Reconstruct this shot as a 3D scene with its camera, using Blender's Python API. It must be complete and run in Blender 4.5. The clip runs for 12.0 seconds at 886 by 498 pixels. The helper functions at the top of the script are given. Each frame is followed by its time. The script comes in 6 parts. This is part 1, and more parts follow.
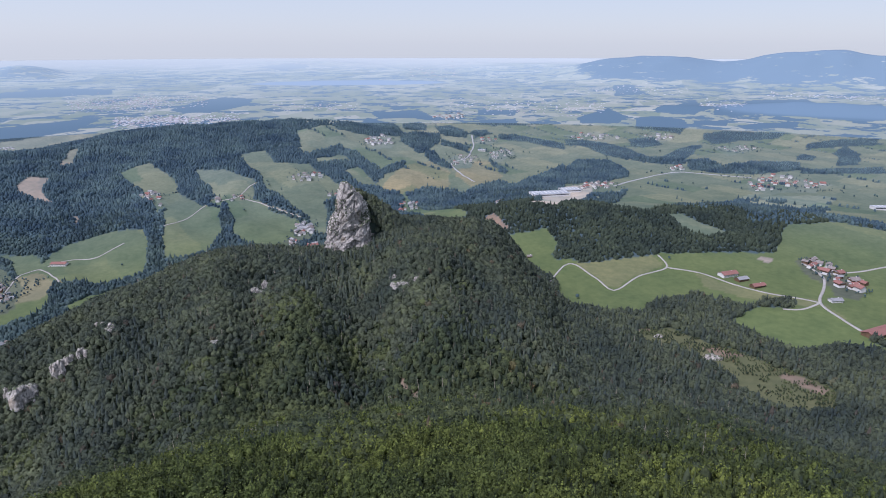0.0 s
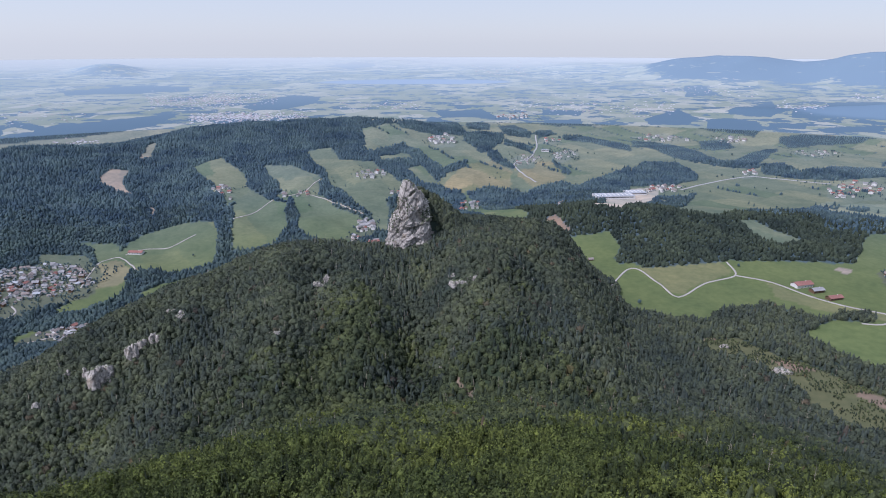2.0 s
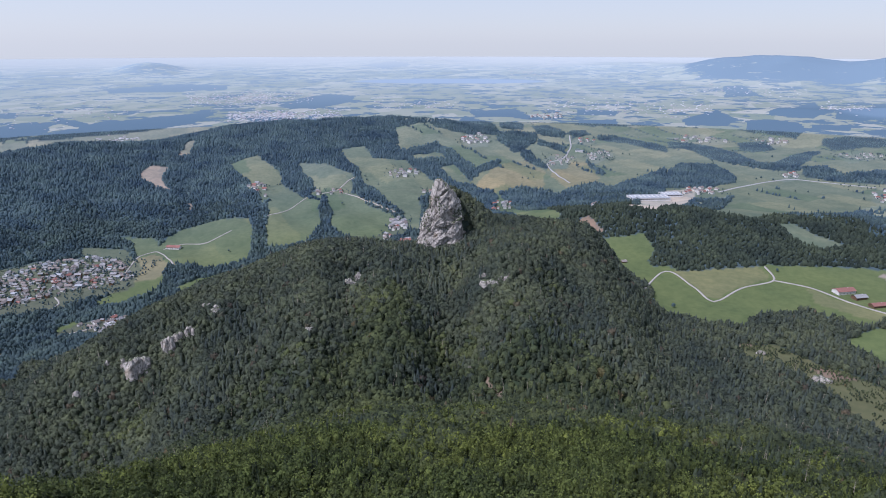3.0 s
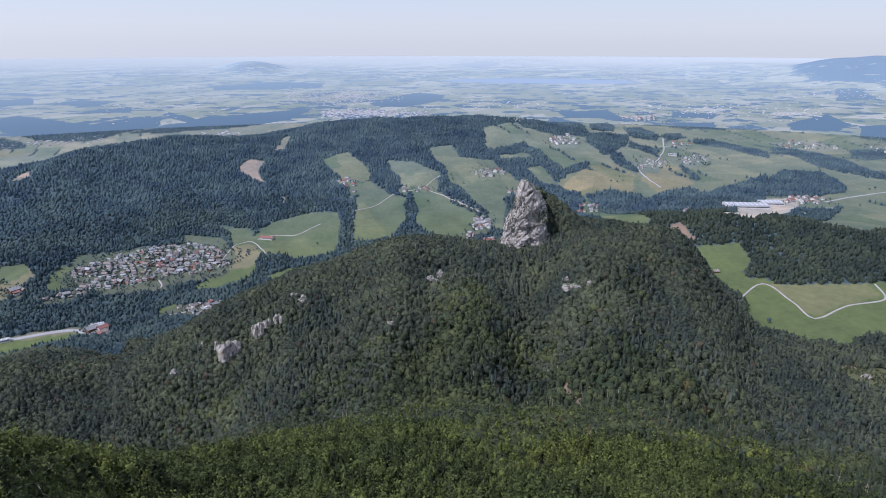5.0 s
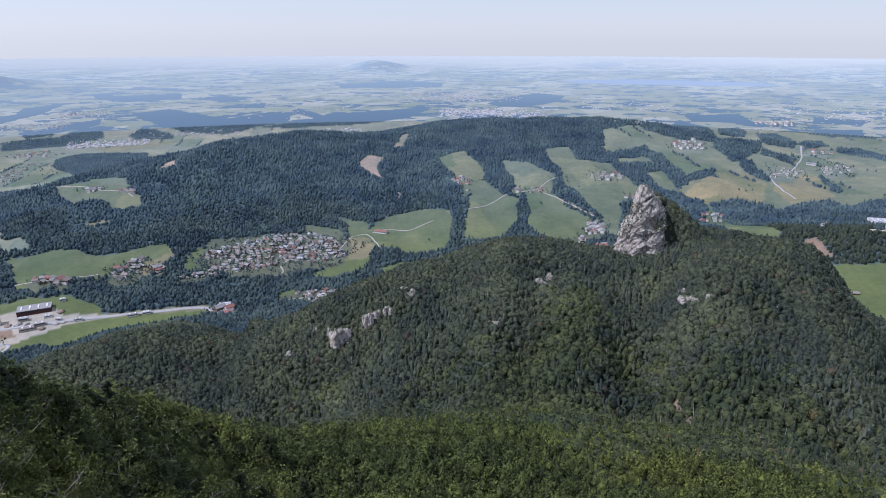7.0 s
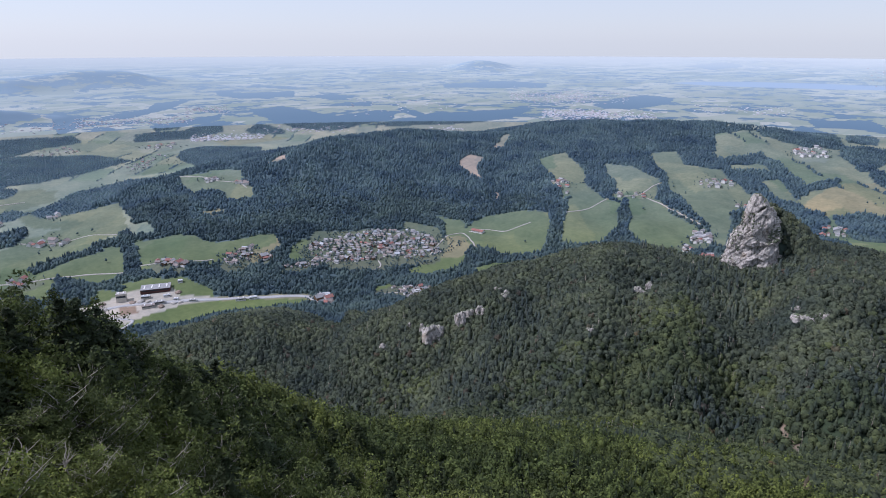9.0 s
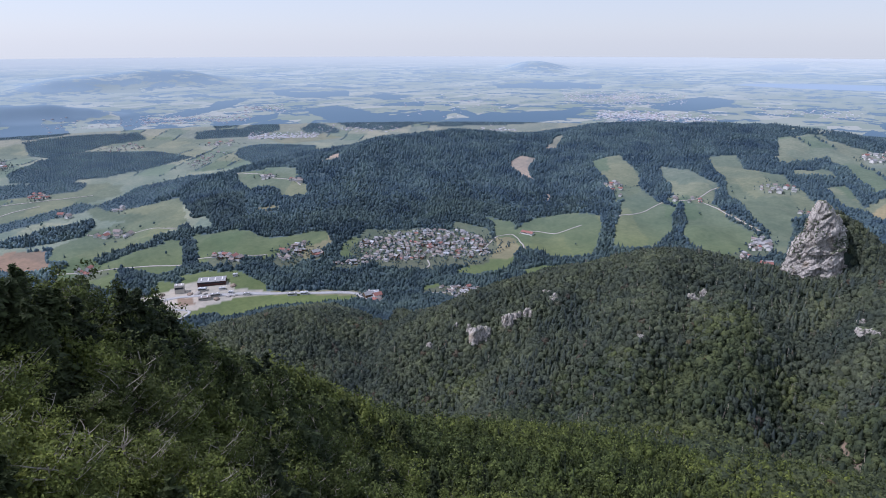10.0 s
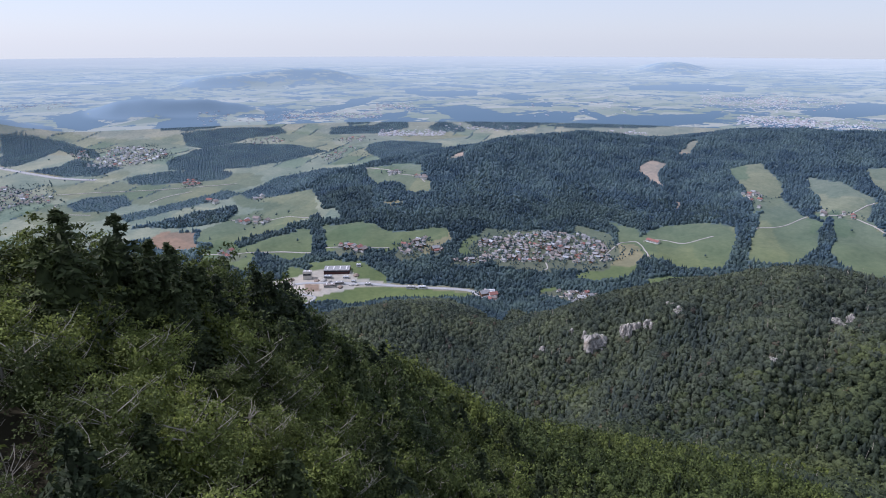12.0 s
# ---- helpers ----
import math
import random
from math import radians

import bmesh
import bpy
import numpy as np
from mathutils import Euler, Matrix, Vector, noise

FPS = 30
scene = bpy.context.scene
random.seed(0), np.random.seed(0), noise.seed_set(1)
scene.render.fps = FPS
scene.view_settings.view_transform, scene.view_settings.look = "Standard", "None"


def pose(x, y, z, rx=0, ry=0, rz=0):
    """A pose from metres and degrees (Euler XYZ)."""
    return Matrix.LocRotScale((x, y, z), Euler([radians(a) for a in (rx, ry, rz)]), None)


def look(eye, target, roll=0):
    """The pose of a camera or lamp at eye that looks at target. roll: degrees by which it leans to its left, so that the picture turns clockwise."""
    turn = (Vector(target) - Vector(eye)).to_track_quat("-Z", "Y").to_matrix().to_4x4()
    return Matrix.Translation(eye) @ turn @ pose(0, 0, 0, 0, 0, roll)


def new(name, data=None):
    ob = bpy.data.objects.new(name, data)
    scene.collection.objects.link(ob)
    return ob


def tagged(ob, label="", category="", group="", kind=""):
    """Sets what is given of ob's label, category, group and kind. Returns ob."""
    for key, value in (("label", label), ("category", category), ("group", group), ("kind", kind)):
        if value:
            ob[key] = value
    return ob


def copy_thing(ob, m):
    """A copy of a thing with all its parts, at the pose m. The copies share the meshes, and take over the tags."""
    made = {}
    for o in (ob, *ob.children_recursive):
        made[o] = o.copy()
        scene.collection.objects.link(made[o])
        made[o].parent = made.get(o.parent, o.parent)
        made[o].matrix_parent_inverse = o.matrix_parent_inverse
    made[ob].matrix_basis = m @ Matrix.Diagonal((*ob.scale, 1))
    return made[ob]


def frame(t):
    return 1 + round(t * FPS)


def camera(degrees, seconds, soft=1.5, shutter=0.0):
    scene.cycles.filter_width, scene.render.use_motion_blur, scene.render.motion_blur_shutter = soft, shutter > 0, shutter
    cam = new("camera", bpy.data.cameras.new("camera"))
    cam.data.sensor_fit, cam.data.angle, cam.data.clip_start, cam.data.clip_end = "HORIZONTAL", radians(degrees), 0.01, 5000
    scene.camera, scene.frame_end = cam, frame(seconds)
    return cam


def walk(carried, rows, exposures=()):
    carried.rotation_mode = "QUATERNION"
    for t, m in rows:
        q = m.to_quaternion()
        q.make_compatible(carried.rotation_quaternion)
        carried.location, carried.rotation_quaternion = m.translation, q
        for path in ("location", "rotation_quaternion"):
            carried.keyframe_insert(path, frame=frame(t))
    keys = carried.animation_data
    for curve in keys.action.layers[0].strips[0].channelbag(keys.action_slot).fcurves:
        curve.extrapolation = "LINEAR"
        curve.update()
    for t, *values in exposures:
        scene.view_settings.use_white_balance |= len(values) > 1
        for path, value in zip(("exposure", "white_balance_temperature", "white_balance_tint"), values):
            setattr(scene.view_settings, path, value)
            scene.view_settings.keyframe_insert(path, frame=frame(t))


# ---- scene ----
cam = camera(69.6, 12.0, soft=0.95)
# the drone hangs still over the slope and turns slowly to the left: seconds, heading, tilt
EYE = 520.0
TURNS = ((0.0, 0.00, -17.84), (0.5, 1.54, -17.86), (1.0, 3.05, -17.88), (1.5, 4.43, -17.89), (2.0, 5.63, -17.90),
         (2.5, 7.00, -17.93), (4.5, 14.23, -17.98), (5.0, 16.39, -17.99), (5.5, 19.07, -18.00), (6.0, 21.87, -18.00),
         (6.5, 24.56, -17.99), (7.0, 26.74, -18.00), (9.0, 35.75, -17.99), (9.5, 38.02, -17.97), (10.0, 40.38, -17.96),
         (10.5, 43.09, -17.97), (11.0, 45.88, -17.98), (11.5, 48.71, -17.96), (12.0, 51.54, -17.96))
walk(cam, [(t, pose(0, 0, EYE, 90 + tilt, 0, turn)) for t, turn, tilt in TURNS],
     exposures=((0.0, 0.01, 5550, 25), (6.0, 0.06, 5550, 25), (12.0, 0.07, 5550, 25)))

# ---- daylight: hazy sun high on the left, a little behind ----
SUN_AZ, SUN_EL = -130.0, 50.0
world = bpy.data.worlds.new("hazy_sky")
scene.world = world
world.use_nodes = True
wn, wl = world.node_tree.nodes, world.node_tree.links
sky = wn.new("ShaderNodeTexSky")
sky.sky_type = "NISHITA"
sky.sun_disc = False
sky.sun_elevation = radians(SUN_EL)
sky.sun_rotation = radians(SUN_AZ)
sky.altitude = 300
sky.air_density, sky.dust_density, sky.ozone_density = 1.0, 0.6, 1.0
clear = wn["Background"]
wl.new(sky.outputs[0], clear.inputs[0])
clear.inputs[1].default_value = 0.03
# thin summer haze whitens the sky all round, most of all low down
haze = wn.new("ShaderNodeBackground")
where = wn.new("ShaderNodeTexCoord")
split = wn.new("ShaderNodeSeparateXYZ")
wl.new(where.outputs["Generated"], split.inputs[0])
tone = wn.new("ShaderNodeValToRGB")
tone.color_ramp.elements[0].position, tone.color_ramp.elements[0].color = 0.02, (0.845, 0.895, 0.845, 1)
tone.color_ramp.elements[1].position, tone.color_ramp.elements[1].color = 0.45, (0.79, 0.875, 0.925, 1)
wl.new(split.outputs["Z"], tone.inputs[0])
wl.new(tone.outputs[0], haze.inputs[0])
# the haze is brighter on the side of the sun
glare = wn.new("ShaderNodeVectorMath")
glare.operation = "DOT_PRODUCT"
glare.inputs[1].default_value = (math.sin(radians(SUN_AZ)), math.cos(radians(SUN_AZ)), 0)
wl.new(where.outputs["Generated"], glare.inputs[0])
side = wn.new("ShaderNodeMath")
side.operation = "MULTIPLY_ADD"
side.inputs[1].default_value, side.inputs[2].default_value = 0.065, 0.605
wl.new(glare.outputs["Value"], side.inputs[0])
wl.new(side.outputs[0], haze.inputs[1])
both = wn.new("ShaderNodeAddShader")
wl.new(clear.outputs[0], both.inputs[0])
wl.new(haze.outputs[0], both.inputs[1])
wl.new(both.outputs[0], wn["World Output"].inputs[0])
sun_light = bpy.data.lights.new("sun", "SUN")
sun_light.energy, sun_light.angle, sun_light.color = 3.7, radians(0.6), (1.0, 0.95, 0.87)
sun = new("sun", sun_light)
sx = math.sin(radians(SUN_AZ)) * math.cos(radians(SUN_EL))
sy = math.cos(radians(SUN_AZ)) * math.cos(radians(SUN_EL))
sun.matrix_world = look((sx * 900, sy * 900, EYE + 900 * math.sin(radians(SUN_EL))), (0, 0, EYE))

# ---- the lie of the land: heights in metres over the valley floor ----
def value_noise(x, y, size, seed=0):
    """Smooth noise from 0 to 1 on a grid of that size."""
    u, v = np.asarray(x) / size + 311.7 * (seed + 1), np.asarray(y) / size + 173.3 * (seed + 1)
    i, j = np.floor(u), np.floor(v)
    a, b = u - i, v - j
    a, b = a * a * (3 - 2 * a), b * b * (3 - 2 * b)

    def corner(p, q):
        h = np.sin(p * 127.1 + q * 311.7 + seed * 74.7) * 43758.5453
        return h - np.floor(h)
    return ((corner(i, j) * (1 - a) + corner(i + 1, j) * a) * (1 - b)
            + (corner(i, j + 1) * (1 - a) + corner(i + 1, j + 1) * a) * b)


def smooth_max(a, b, k):
    return 0.5 * (a + b + np.sqrt((a - b) ** 2 + k * k))


def smooth_step(a, b, v):
    s = np.clip((v - a) / (b - a), 0, 1)
    return s * s * (3 - 2 * s)


def crest(x, y, line, round_off=25.0, aside=0.0):
    """A long hill: its line holds bearing, distance, height, slope on the near side and on the far side. aside: how much faster it falls off past the ends of each stretch."""
    best = np.full(np.shape(x), -1e4)
    r = np.hypot(x, y)
    for p, q in zip(line, line[1:]):
        ax, ay = p[1] * math.sin(radians(p[0])), p[1] * math.cos(radians(p[0]))
        bx, by = q[1] * math.sin(radians(q[0])), q[1] * math.cos(radians(q[0]))
        dx, dy = bx - ax, by - ay
        s = ((x - ax) * dx + (y - ay) * dy) / (dx * dx + dy * dy)
        past = np.maximum(0, np.maximum(-s, s - 1)) * math.hypot(dx, dy)
        s = np.clip(s, 0, 1)
        cx, cy = ax + s * dx, ay + s * dy
        d = np.sqrt((x - cx) ** 2 + (y - cy) ** 2 + round_off ** 2) - round_off
        w = smooth_step(-60, 60, r - np.hypot(cx, cy))
        near, far = p[3] + s * (q[3] - p[3]), p[4] + s * (q[4] - p[4])
        best = smooth_max(best, p[2] + s * (q[2] - p[2]) - d * (near * (1 - w) + far * w) - past * aside, 1.0)
    return best


ROCK_RIDGE = ((-47, 880, 24, .4, .4), (-44.5, 885, 62, .42, .45), (-41.7, 900, 118, .42, .5), (-38, 905, 142, .40, .5), (-34.7, 910, 160, .38, .55), (-31.9, 915, 172, .35, .6),
              (-28, 920, 190, .30, .6), (-25.6, 922, 203, .26, .6), (-21.4, 925, 218, .22, .6), (-17, 930, 221, .2, .6), (-13, 940, 216, .18, .65),
              (-9, 955, 217, .17, .65), (-4.5, 990, 238, .16, .65), (-1, 1000, 248, .18, .6), (3, 1010, 245, .3, .6), (5, 1012, 236, .4, .6),
              (7, 1000, 205, .45, .5), (9.5, 990, 176, .45, .4))
LONG_HILL = ((-66, 1800, 10, .1, .1), (-59, 1900, 66, .14, .12), (-53.5, 2120, 100, .2, .2), (-51.7, 2160, 138, .22, .2), (-49, 2240, 166, .24, .26), (-45.3, 2334, 180, .25, .3),
             (-38.6, 2500, 186, .25, .3), (-33.5, 2620, 158, .23, .3), (-29.2, 2710, 152, .2, .25), (-25, 2800, 186, .17, .2), (-20.6, 2900, 188, .14, .2),
             (-14, 2990, 184, .11, .15), (-10.7, 3050, 172, .1, .1), (0, 3200, 120, .06, .1))
WOOD_HILL = ((3, 1540, 124, .3, .3), (9, 1560, 140, .25, .3), (17, 1580, 136, .17, .25), (27, 1700, 124, .1, .2), (36, 1780, 118, .1, .2))
KNOB = ((-60, 1000, 70, .3, .4), (-54, 1000, 88, .3, .45), (-49, 960, 66, .3, .4))


# ribs (up) and gullies (down) that run down the near side of the ridge: from, to, rise, half width
RIBS = ((-300, 800, -235, 540, 20, 42), (-215, 850, -150, 600, 16, 38), (-250, 800, -190, 560, -14, 26), (-120, 850, -75, 560, -20, 30), (-40, 880, -20, 640, 17, 44),
        (-420, 700, -340, 520, 16, 40), (-365, 740, -290, 540, -16, 28), (60, 900, 40, 640, -15, 30), (130, 880, 120, 650, 14, 40), (-530, 560, -430, 420, -14, 34))


def height(x, y):
    """The ground's height at a place."""
    x, y = np.asarray(x, float), np.asarray(y, float)
    r, az = np.hypot(x, y), np.degrees(np.arctan2(x, y))
    side = smooth_step(-4, 9, az)
    z = 88 * side * smooth_step(2600, 1500, r) + smooth_step(1500, 2900, r) * 96
    z = z + 5 * (value_noise(x, y, 330, 1) - .5) + 2 * (value_noise(x, y, 90, 2) - .5)
    wild = 20 * (value_noise(x, y, 110, 3) - .5) + 8 * (value_noise(x, y, 45, 4) - .5)
    # gullies and ribs furrow the near side of the ridge
    furrow = (26 * (value_noise(x + .4 * y, y * .6, 85, 7) - .5)) * smooth_step(890, 780, r) * smooth_step(6, -2, az)
    for ax, ay, bx, by, up, wide in RIBS:
        t = np.clip(((x - ax) * (bx - ax) + (y - ay) * (by - ay)) / ((bx - ax) ** 2 + (by - ay) ** 2), 0, 1)
        wild = wild + .72 * up * np.exp(-((x - ax - t * (bx - ax)) ** 2 + (y - ay - t * (by - ay)) ** 2) / wide ** 2)
    z = smooth_max(z, crest(x, y, ROCK_RIDGE, 25, .34) + wild + furrow - .5 * np.maximum(0, x - 82), 14)
    z = smooth_max(z, crest(x, y, LONG_HILL, 60) + wild, 20)
    z = smooth_max(z, crest(x, y, WOOD_HILL, 60), 16)
    z = smooth_max(z, crest(x, y, KNOB, 40) + wild, 12)
    # the shoulder behind the limestone pinnacle
    dx, dy = x + 139, y - 968
    rise = 309 - .74 * np.sqrt(np.maximum(0, dx) ** 2 + 60) - 2.0 * np.maximum(0, -dx) - .8 * np.maximum(0, dy) - np.where(dx < 46, 3.2, 1.6) * np.maximum(0, -dy)
    z = smooth_max(z, np.maximum(rise, 0), 6)
    # the mountain side below the camera, with a spur that runs out on the left
    brink = np.interp(az, (-180, -95, -86, -73, -67, -56, -47, -40, -20, 0, 35, 60, 180), (120, 110, 118, 140, 160, 205, 255, 285, 320, 330, 350, 330, 120))
    top = np.interp(az, (-180, -95, -86, -73, -67, -56, -47, -40, -20, 0, 35, 60, 180), (470, 474, 470, 455, 442, 401, 346, 314, 292, 286, 284, 290, 470))
    slope_in = (440 - top) / brink
    near = np.where(r < brink, top + (brink - r) * slope_in, 0)
    fall = np.interp(az, (-180, -95, -60, -40, -20, 0, 35, 180), (.35, .5, .72, .62, .54, .47, .48, .35))
    beyond = r - brink
    near = np.where(beyond >= 0, top - beyond * (slope_in + (fall - slope_in) * smooth_step(0, 90, beyond)), near)
    z = smooth_max(z, near + wild * smooth_step(20, 200, r) * .7, 16)
    # beyond 3 km the plain is squeezed and bent up to fit the camera's view
    dip = 7.9 - 6.75 * np.clip((r - 3000) / 1850, 0, 1) ** .92
    plain = EYE - r * np.tan(np.radians(dip))
    z = z + (plain - z) * smooth_step(2950, 3350, r) * (1 - .9 * smooth_step(150, 165, z) * smooth_step(3300, 3100, r))
    for b, d, up, wide, deep in FAR_HILLS:
        z = z + up * np.exp(-np.abs((az - b) / wide) ** 2.6 - ((r - d) / deep) ** 2) * (.92 + .16 * value_noise(az * 60, r, 80, 67))
    return z


# bearing, distance, rise, half width in degrees, half depth in metres
FAR_HILLS = ((12.3, 4480, 26, 2.6, 150), (16.5, 4480, 96, 4.2, 170), (22, 4480, 62, 4, 170), (28.5, 4460, 134, 4.2, 190), (37, 4460, 122, 6, 190), (7, 4600, 28, 4, 90),
             (-12, 4700, 22, 4, 60), (-32.5, 4560, 46, 2.2, 70), (-63.6, 4280, 72, 4.6, 110), (-70, 4220, 44, 3, 90),
             (-77.4, 3620, 56, 2.6, 130), (-73.6, 3610, 34, 3.4, 110), (-71, 3590, 44, 4, 60), (-90, 3350, 92, 6, 130), (31, 3720, 52, 7, 90), (20, 3650, 30, 3, 70))

# ---- plan: meadows, fields and clearings, corner by corner (x, y) ----
FIELDS = []


def field(tone, *corners):
    FIELDS.append((tone, corners))


field('hazed_meadow', (-620, 2730), (-560, 2480), (-330, 2300), (-300, 2050), (-30, 2010), (90, 1900), (300, 1860), (560, 1960), (1000, 1900), (1500, 1880), (2200, 2300), (1900, 2700), (1300, 3030), (700, 3220), (0, 3290), (-380, 3050))
field('meadow', (125, 1380), (238, 1401), (245, 1275), (321, 1172), (368, 1200), (468, 1269), (641, 1257), (696, 1256), (796, 1424), (914, 1451), (1065, 1344), (715, 857), (622, 896), (605, 960), (570, 971), (497, 1009), (447, 1055), (353, 1010), (338, 986), (266, 1003), (212, 1024), (202, 1050), (211, 1141), (180, 1215), (130, 1260))
field('mown', (269, 1233), (339, 1228), (441, 1253), (443, 1209), (366, 1151), (326, 1099), (303, 1109), (267, 1199))
field('mown', (491, 1178), (514, 1122), (555, 1080), (604, 1046), (654, 1028), (637, 1001), (578, 1010), (522, 1041), (478, 1094))
field('mown', (644, 1003), (663, 1010), (653, 959), (628, 920), (630, 972))
field('bright', (458, 945), (522, 994), (583, 985), (648, 999), (641, 924), (647, 830), (574, 857), (499, 835))
field('hazed_meadow', (525, 1480), (567, 1492), (589, 1432), (616, 1398), (641, 1367), (578, 1341), (538, 1387))
field('hazed_meadow', (1227, 1947), (1390, 1958), (1492, 1922), (1148, 1461), (1022, 1420), (934, 1513))
field('hazed_meadow', (407, 1540), (636, 2102), (854, 2290), (1081, 2204), (1038, 2050), (796, 1731), (485, 1494))
field('hazed_meadow', (652, 2516), (746, 2574), (866, 2386), (813, 2233), (639, 2115))
field('hay', (-203, 2004), (-148, 2297), (-41, 2429), (31, 2189), (11, 2050), (-53, 2025), (-149, 1953))
field('hay', (66, 2379), (166, 2445), (230, 2314), (181, 2097), (103, 2047), (41, 2199))
field('hazed_meadow', (188, 2451), (423, 2711), (566, 2588), (460, 2385), (338, 2137), (219, 2096))
field('hazed_meadow', (-478, 2661), (-352, 2778), (-194, 2607), (-52, 2415), (-145, 2260), (-255, 2311), (-375, 2583))
field('meadow', (-124, 1981), (-45, 2058), (85, 2045), (185, 2143), (219, 2096), (65, 1984), (63, 1506), (-20, 1480), (-101, 1734))
field('hazed_meadow', (1007, 2539), (1235, 2817), (1522, 2798), (1557, 2679), (1334, 2352), (1128, 2312), (991, 2386))
field('hazed_meadow', (1588, 2783), (1914, 2771), (2029, 2688), (1883, 2477), (1498, 2347), (1445, 2520))
field('hazed_meadow', (-1052, 2051), (-1021, 2177), (-874, 2046), (-774, 1869), (-787, 1772), (-916, 1905))
field('meadow', (-803, 1809), (-777, 1887), (-698, 1809), (-637, 1769), (-586, 1617), (-573, 1482), (-641, 1436), (-672, 1442), (-741, 1625))
field('meadow', (-844, 2134), (-722, 2125), (-606, 2019), (-564, 1852), (-399, 1691), (-366, 1619), (-371, 1550), (-350, 1480), (-430, 1490), (-548, 1590), (-577, 1699), (-664, 1843))
field('hazed_meadow', (-751, 2345), (-669, 2377), (-589, 2249), (-460, 2234), (-327, 2107), (-320, 1962), (-338, 1822), (-300, 1596), (-343, 1590), (-371, 1710), (-456, 1816), (-572, 2003))
field('hazed_meadow', (-496, 2349), (-388, 2464), (-300, 2309), (-274, 2124), (-376, 2160))
field('hazed_meadow', (-568, 2421), (-461, 2558), (-359, 2483), (-456, 2311))
field('meadow', (-937, 1309), (-955, 1470), (-921, 1552), (-790, 1614), (-730, 1507), (-683, 1356), (-748, 1303), (-838, 1296))
field('hay', (-883, 1205), (-952, 1342), (-923, 1377), (-836, 1291), (-813, 1194), (-846, 1168))
field('meadow', (-896, 1095), (-890, 1181), (-826, 1224), (-819, 1263), (-799, 1181), (-831, 1097), (-874, 1076))
field('meadow', (-1076, 1445), (-978, 1464), (-912, 1387), (-930, 1311), (-1021, 1418))
field('meadow', (-764, 1180), (-748, 1244), (-693, 1278), (-680, 1250), (-703, 1215), (-742, 1170))
field('hay', (-1271, 942), (-1252, 1027), (-1211, 985), (-1200, 901), (-1226, 899))
field('meadow', (-1197, 1005), (-1213, 1084), (-1134, 1000), (-1144, 957))
field('bright', (-1117, 586), (-1153, 592), (-1139, 635), (-1121, 693), (-1067, 739), (-1032, 777), (-963, 840), (-944, 831), (-940, 800), (-970, 756), (-1005, 716), (-1018, 674), (-1018, 641), (-1038, 598), (-1081, 583))
field('meadow', (-883, 976), (-870, 1011), (-849, 1000), (-838, 973), (-854, 945))
field('hazed_meadow', (-1896, 1155), (-1802, 1202), (-1686, 1259), (-1654, 1208), (-1537, 1178), (-1494, 1135), (-1632, 1049), (-1685, 1062), (-1798, 1115))
field('hay', (-1555, 1002), (-1533, 1031), (-1502, 1046), (-1502, 1028), (-1538, 999))
field('scar', (-1661, 1337), (-1680, 1395), (-1663, 1428), (-1630, 1380), (-1643, 1333))
field('meadow', (-1538, 797), (-1463, 880), (-1354, 906), (-1279, 1035), (-1231, 1004), (-1253, 900), (-1260, 823), (-1352, 705))
field('meadow', (-1566, 464), (-1628, 553), (-1617, 675), (-1536, 757), (-1455, 727), (-1377, 676), (-1387, 531), (-1365, 498), (-1497, 473), (-1505, 448))
field('meadow', (-1797, 634), (-1770, 778), (-1601, 786), (-1592, 713), (-1580, 618), (-1590, 509), (-1658, 492), (-1757, 534))
field('hazed_meadow', (-2036, 725), (-2034, 837), (-1935, 975), (-1631, 833), (-1594, 776), (-1739, 765), (-1860, 685))
field('hazed_meadow', (-2252, 668), (-2231, 789), (-2176, 904), (-2111, 856), (-2064, 692), (-2032, 593))
field('hazed_meadow', (-2931, 1123), (-2946, 1308), (-2791, 1457), (-2594, 1585), (-2433, 1516), (-2358, 1290), (-2566, 1172))
field('hazed_meadow', (-2410, 1319), (-2354, 1539), (-2177, 1398), (-2101, 1227), (-2174, 1140))
field('hazed_meadow', (-2278, 678), (-2184, 737), (-2182, 871), (-2084, 861), (-2043, 714), (-2107, 619))
field('hay', (-2556, 1735), (-2436, 1965), (-2301, 1986), (-2347, 1676))
field('soil', (-1771, 397), (-1812, 449), (-1749, 514), (-1618, 478), (-1650, 416), (-1694, 387))
field('hazed_meadow', (-2413, 254), (-2376, 415), (-2220, 645), (-2234, 872), (-2115, 863), (-2058, 720), (-2024, 529), (-2107, 435), (-2279, 264))
field('hazed_meadow', (-2148, 129), (-2216, 239), (-2085, 366), (-1996, 331), (-2046, 171))
field('hazed_meadow', (-2433, 374), (-2475, 510), (-2438, 529), (-2385, 479))
field('hazed_meadow', (-3188, 267), (-3252, 466), (-3178, 539), (-3084, 678), (-3054, 889), (-2785, 827), (-2892, 675), (-2834, 512), (-3159, 448), (-3206, 331))
field('hay', (-2943, 321), (-3072, 400), (-3016, 506), (-2873, 398))
field('scar', (-1261, 1839), (-1276, 1930), (-1230, 1958), (-1203, 1878), (-1164, 1803), (-1109, 1760), (-1166, 1775), (-1237, 1807))
field('scar', (-1279, 2090), (-1337, 2281), (-1327, 2356), (-1287, 2209), (-1253, 2092))
field('scar', (-1031, 1716), (-1022, 1721), (-987, 1673), (-995, 1665))
field('soil', (-1876, 1498), (-2017, 1693), (-1971, 1682), (-1788, 1466))
field('soil', (106, 1478), (131, 1496), (157, 1411), (131, 1410))
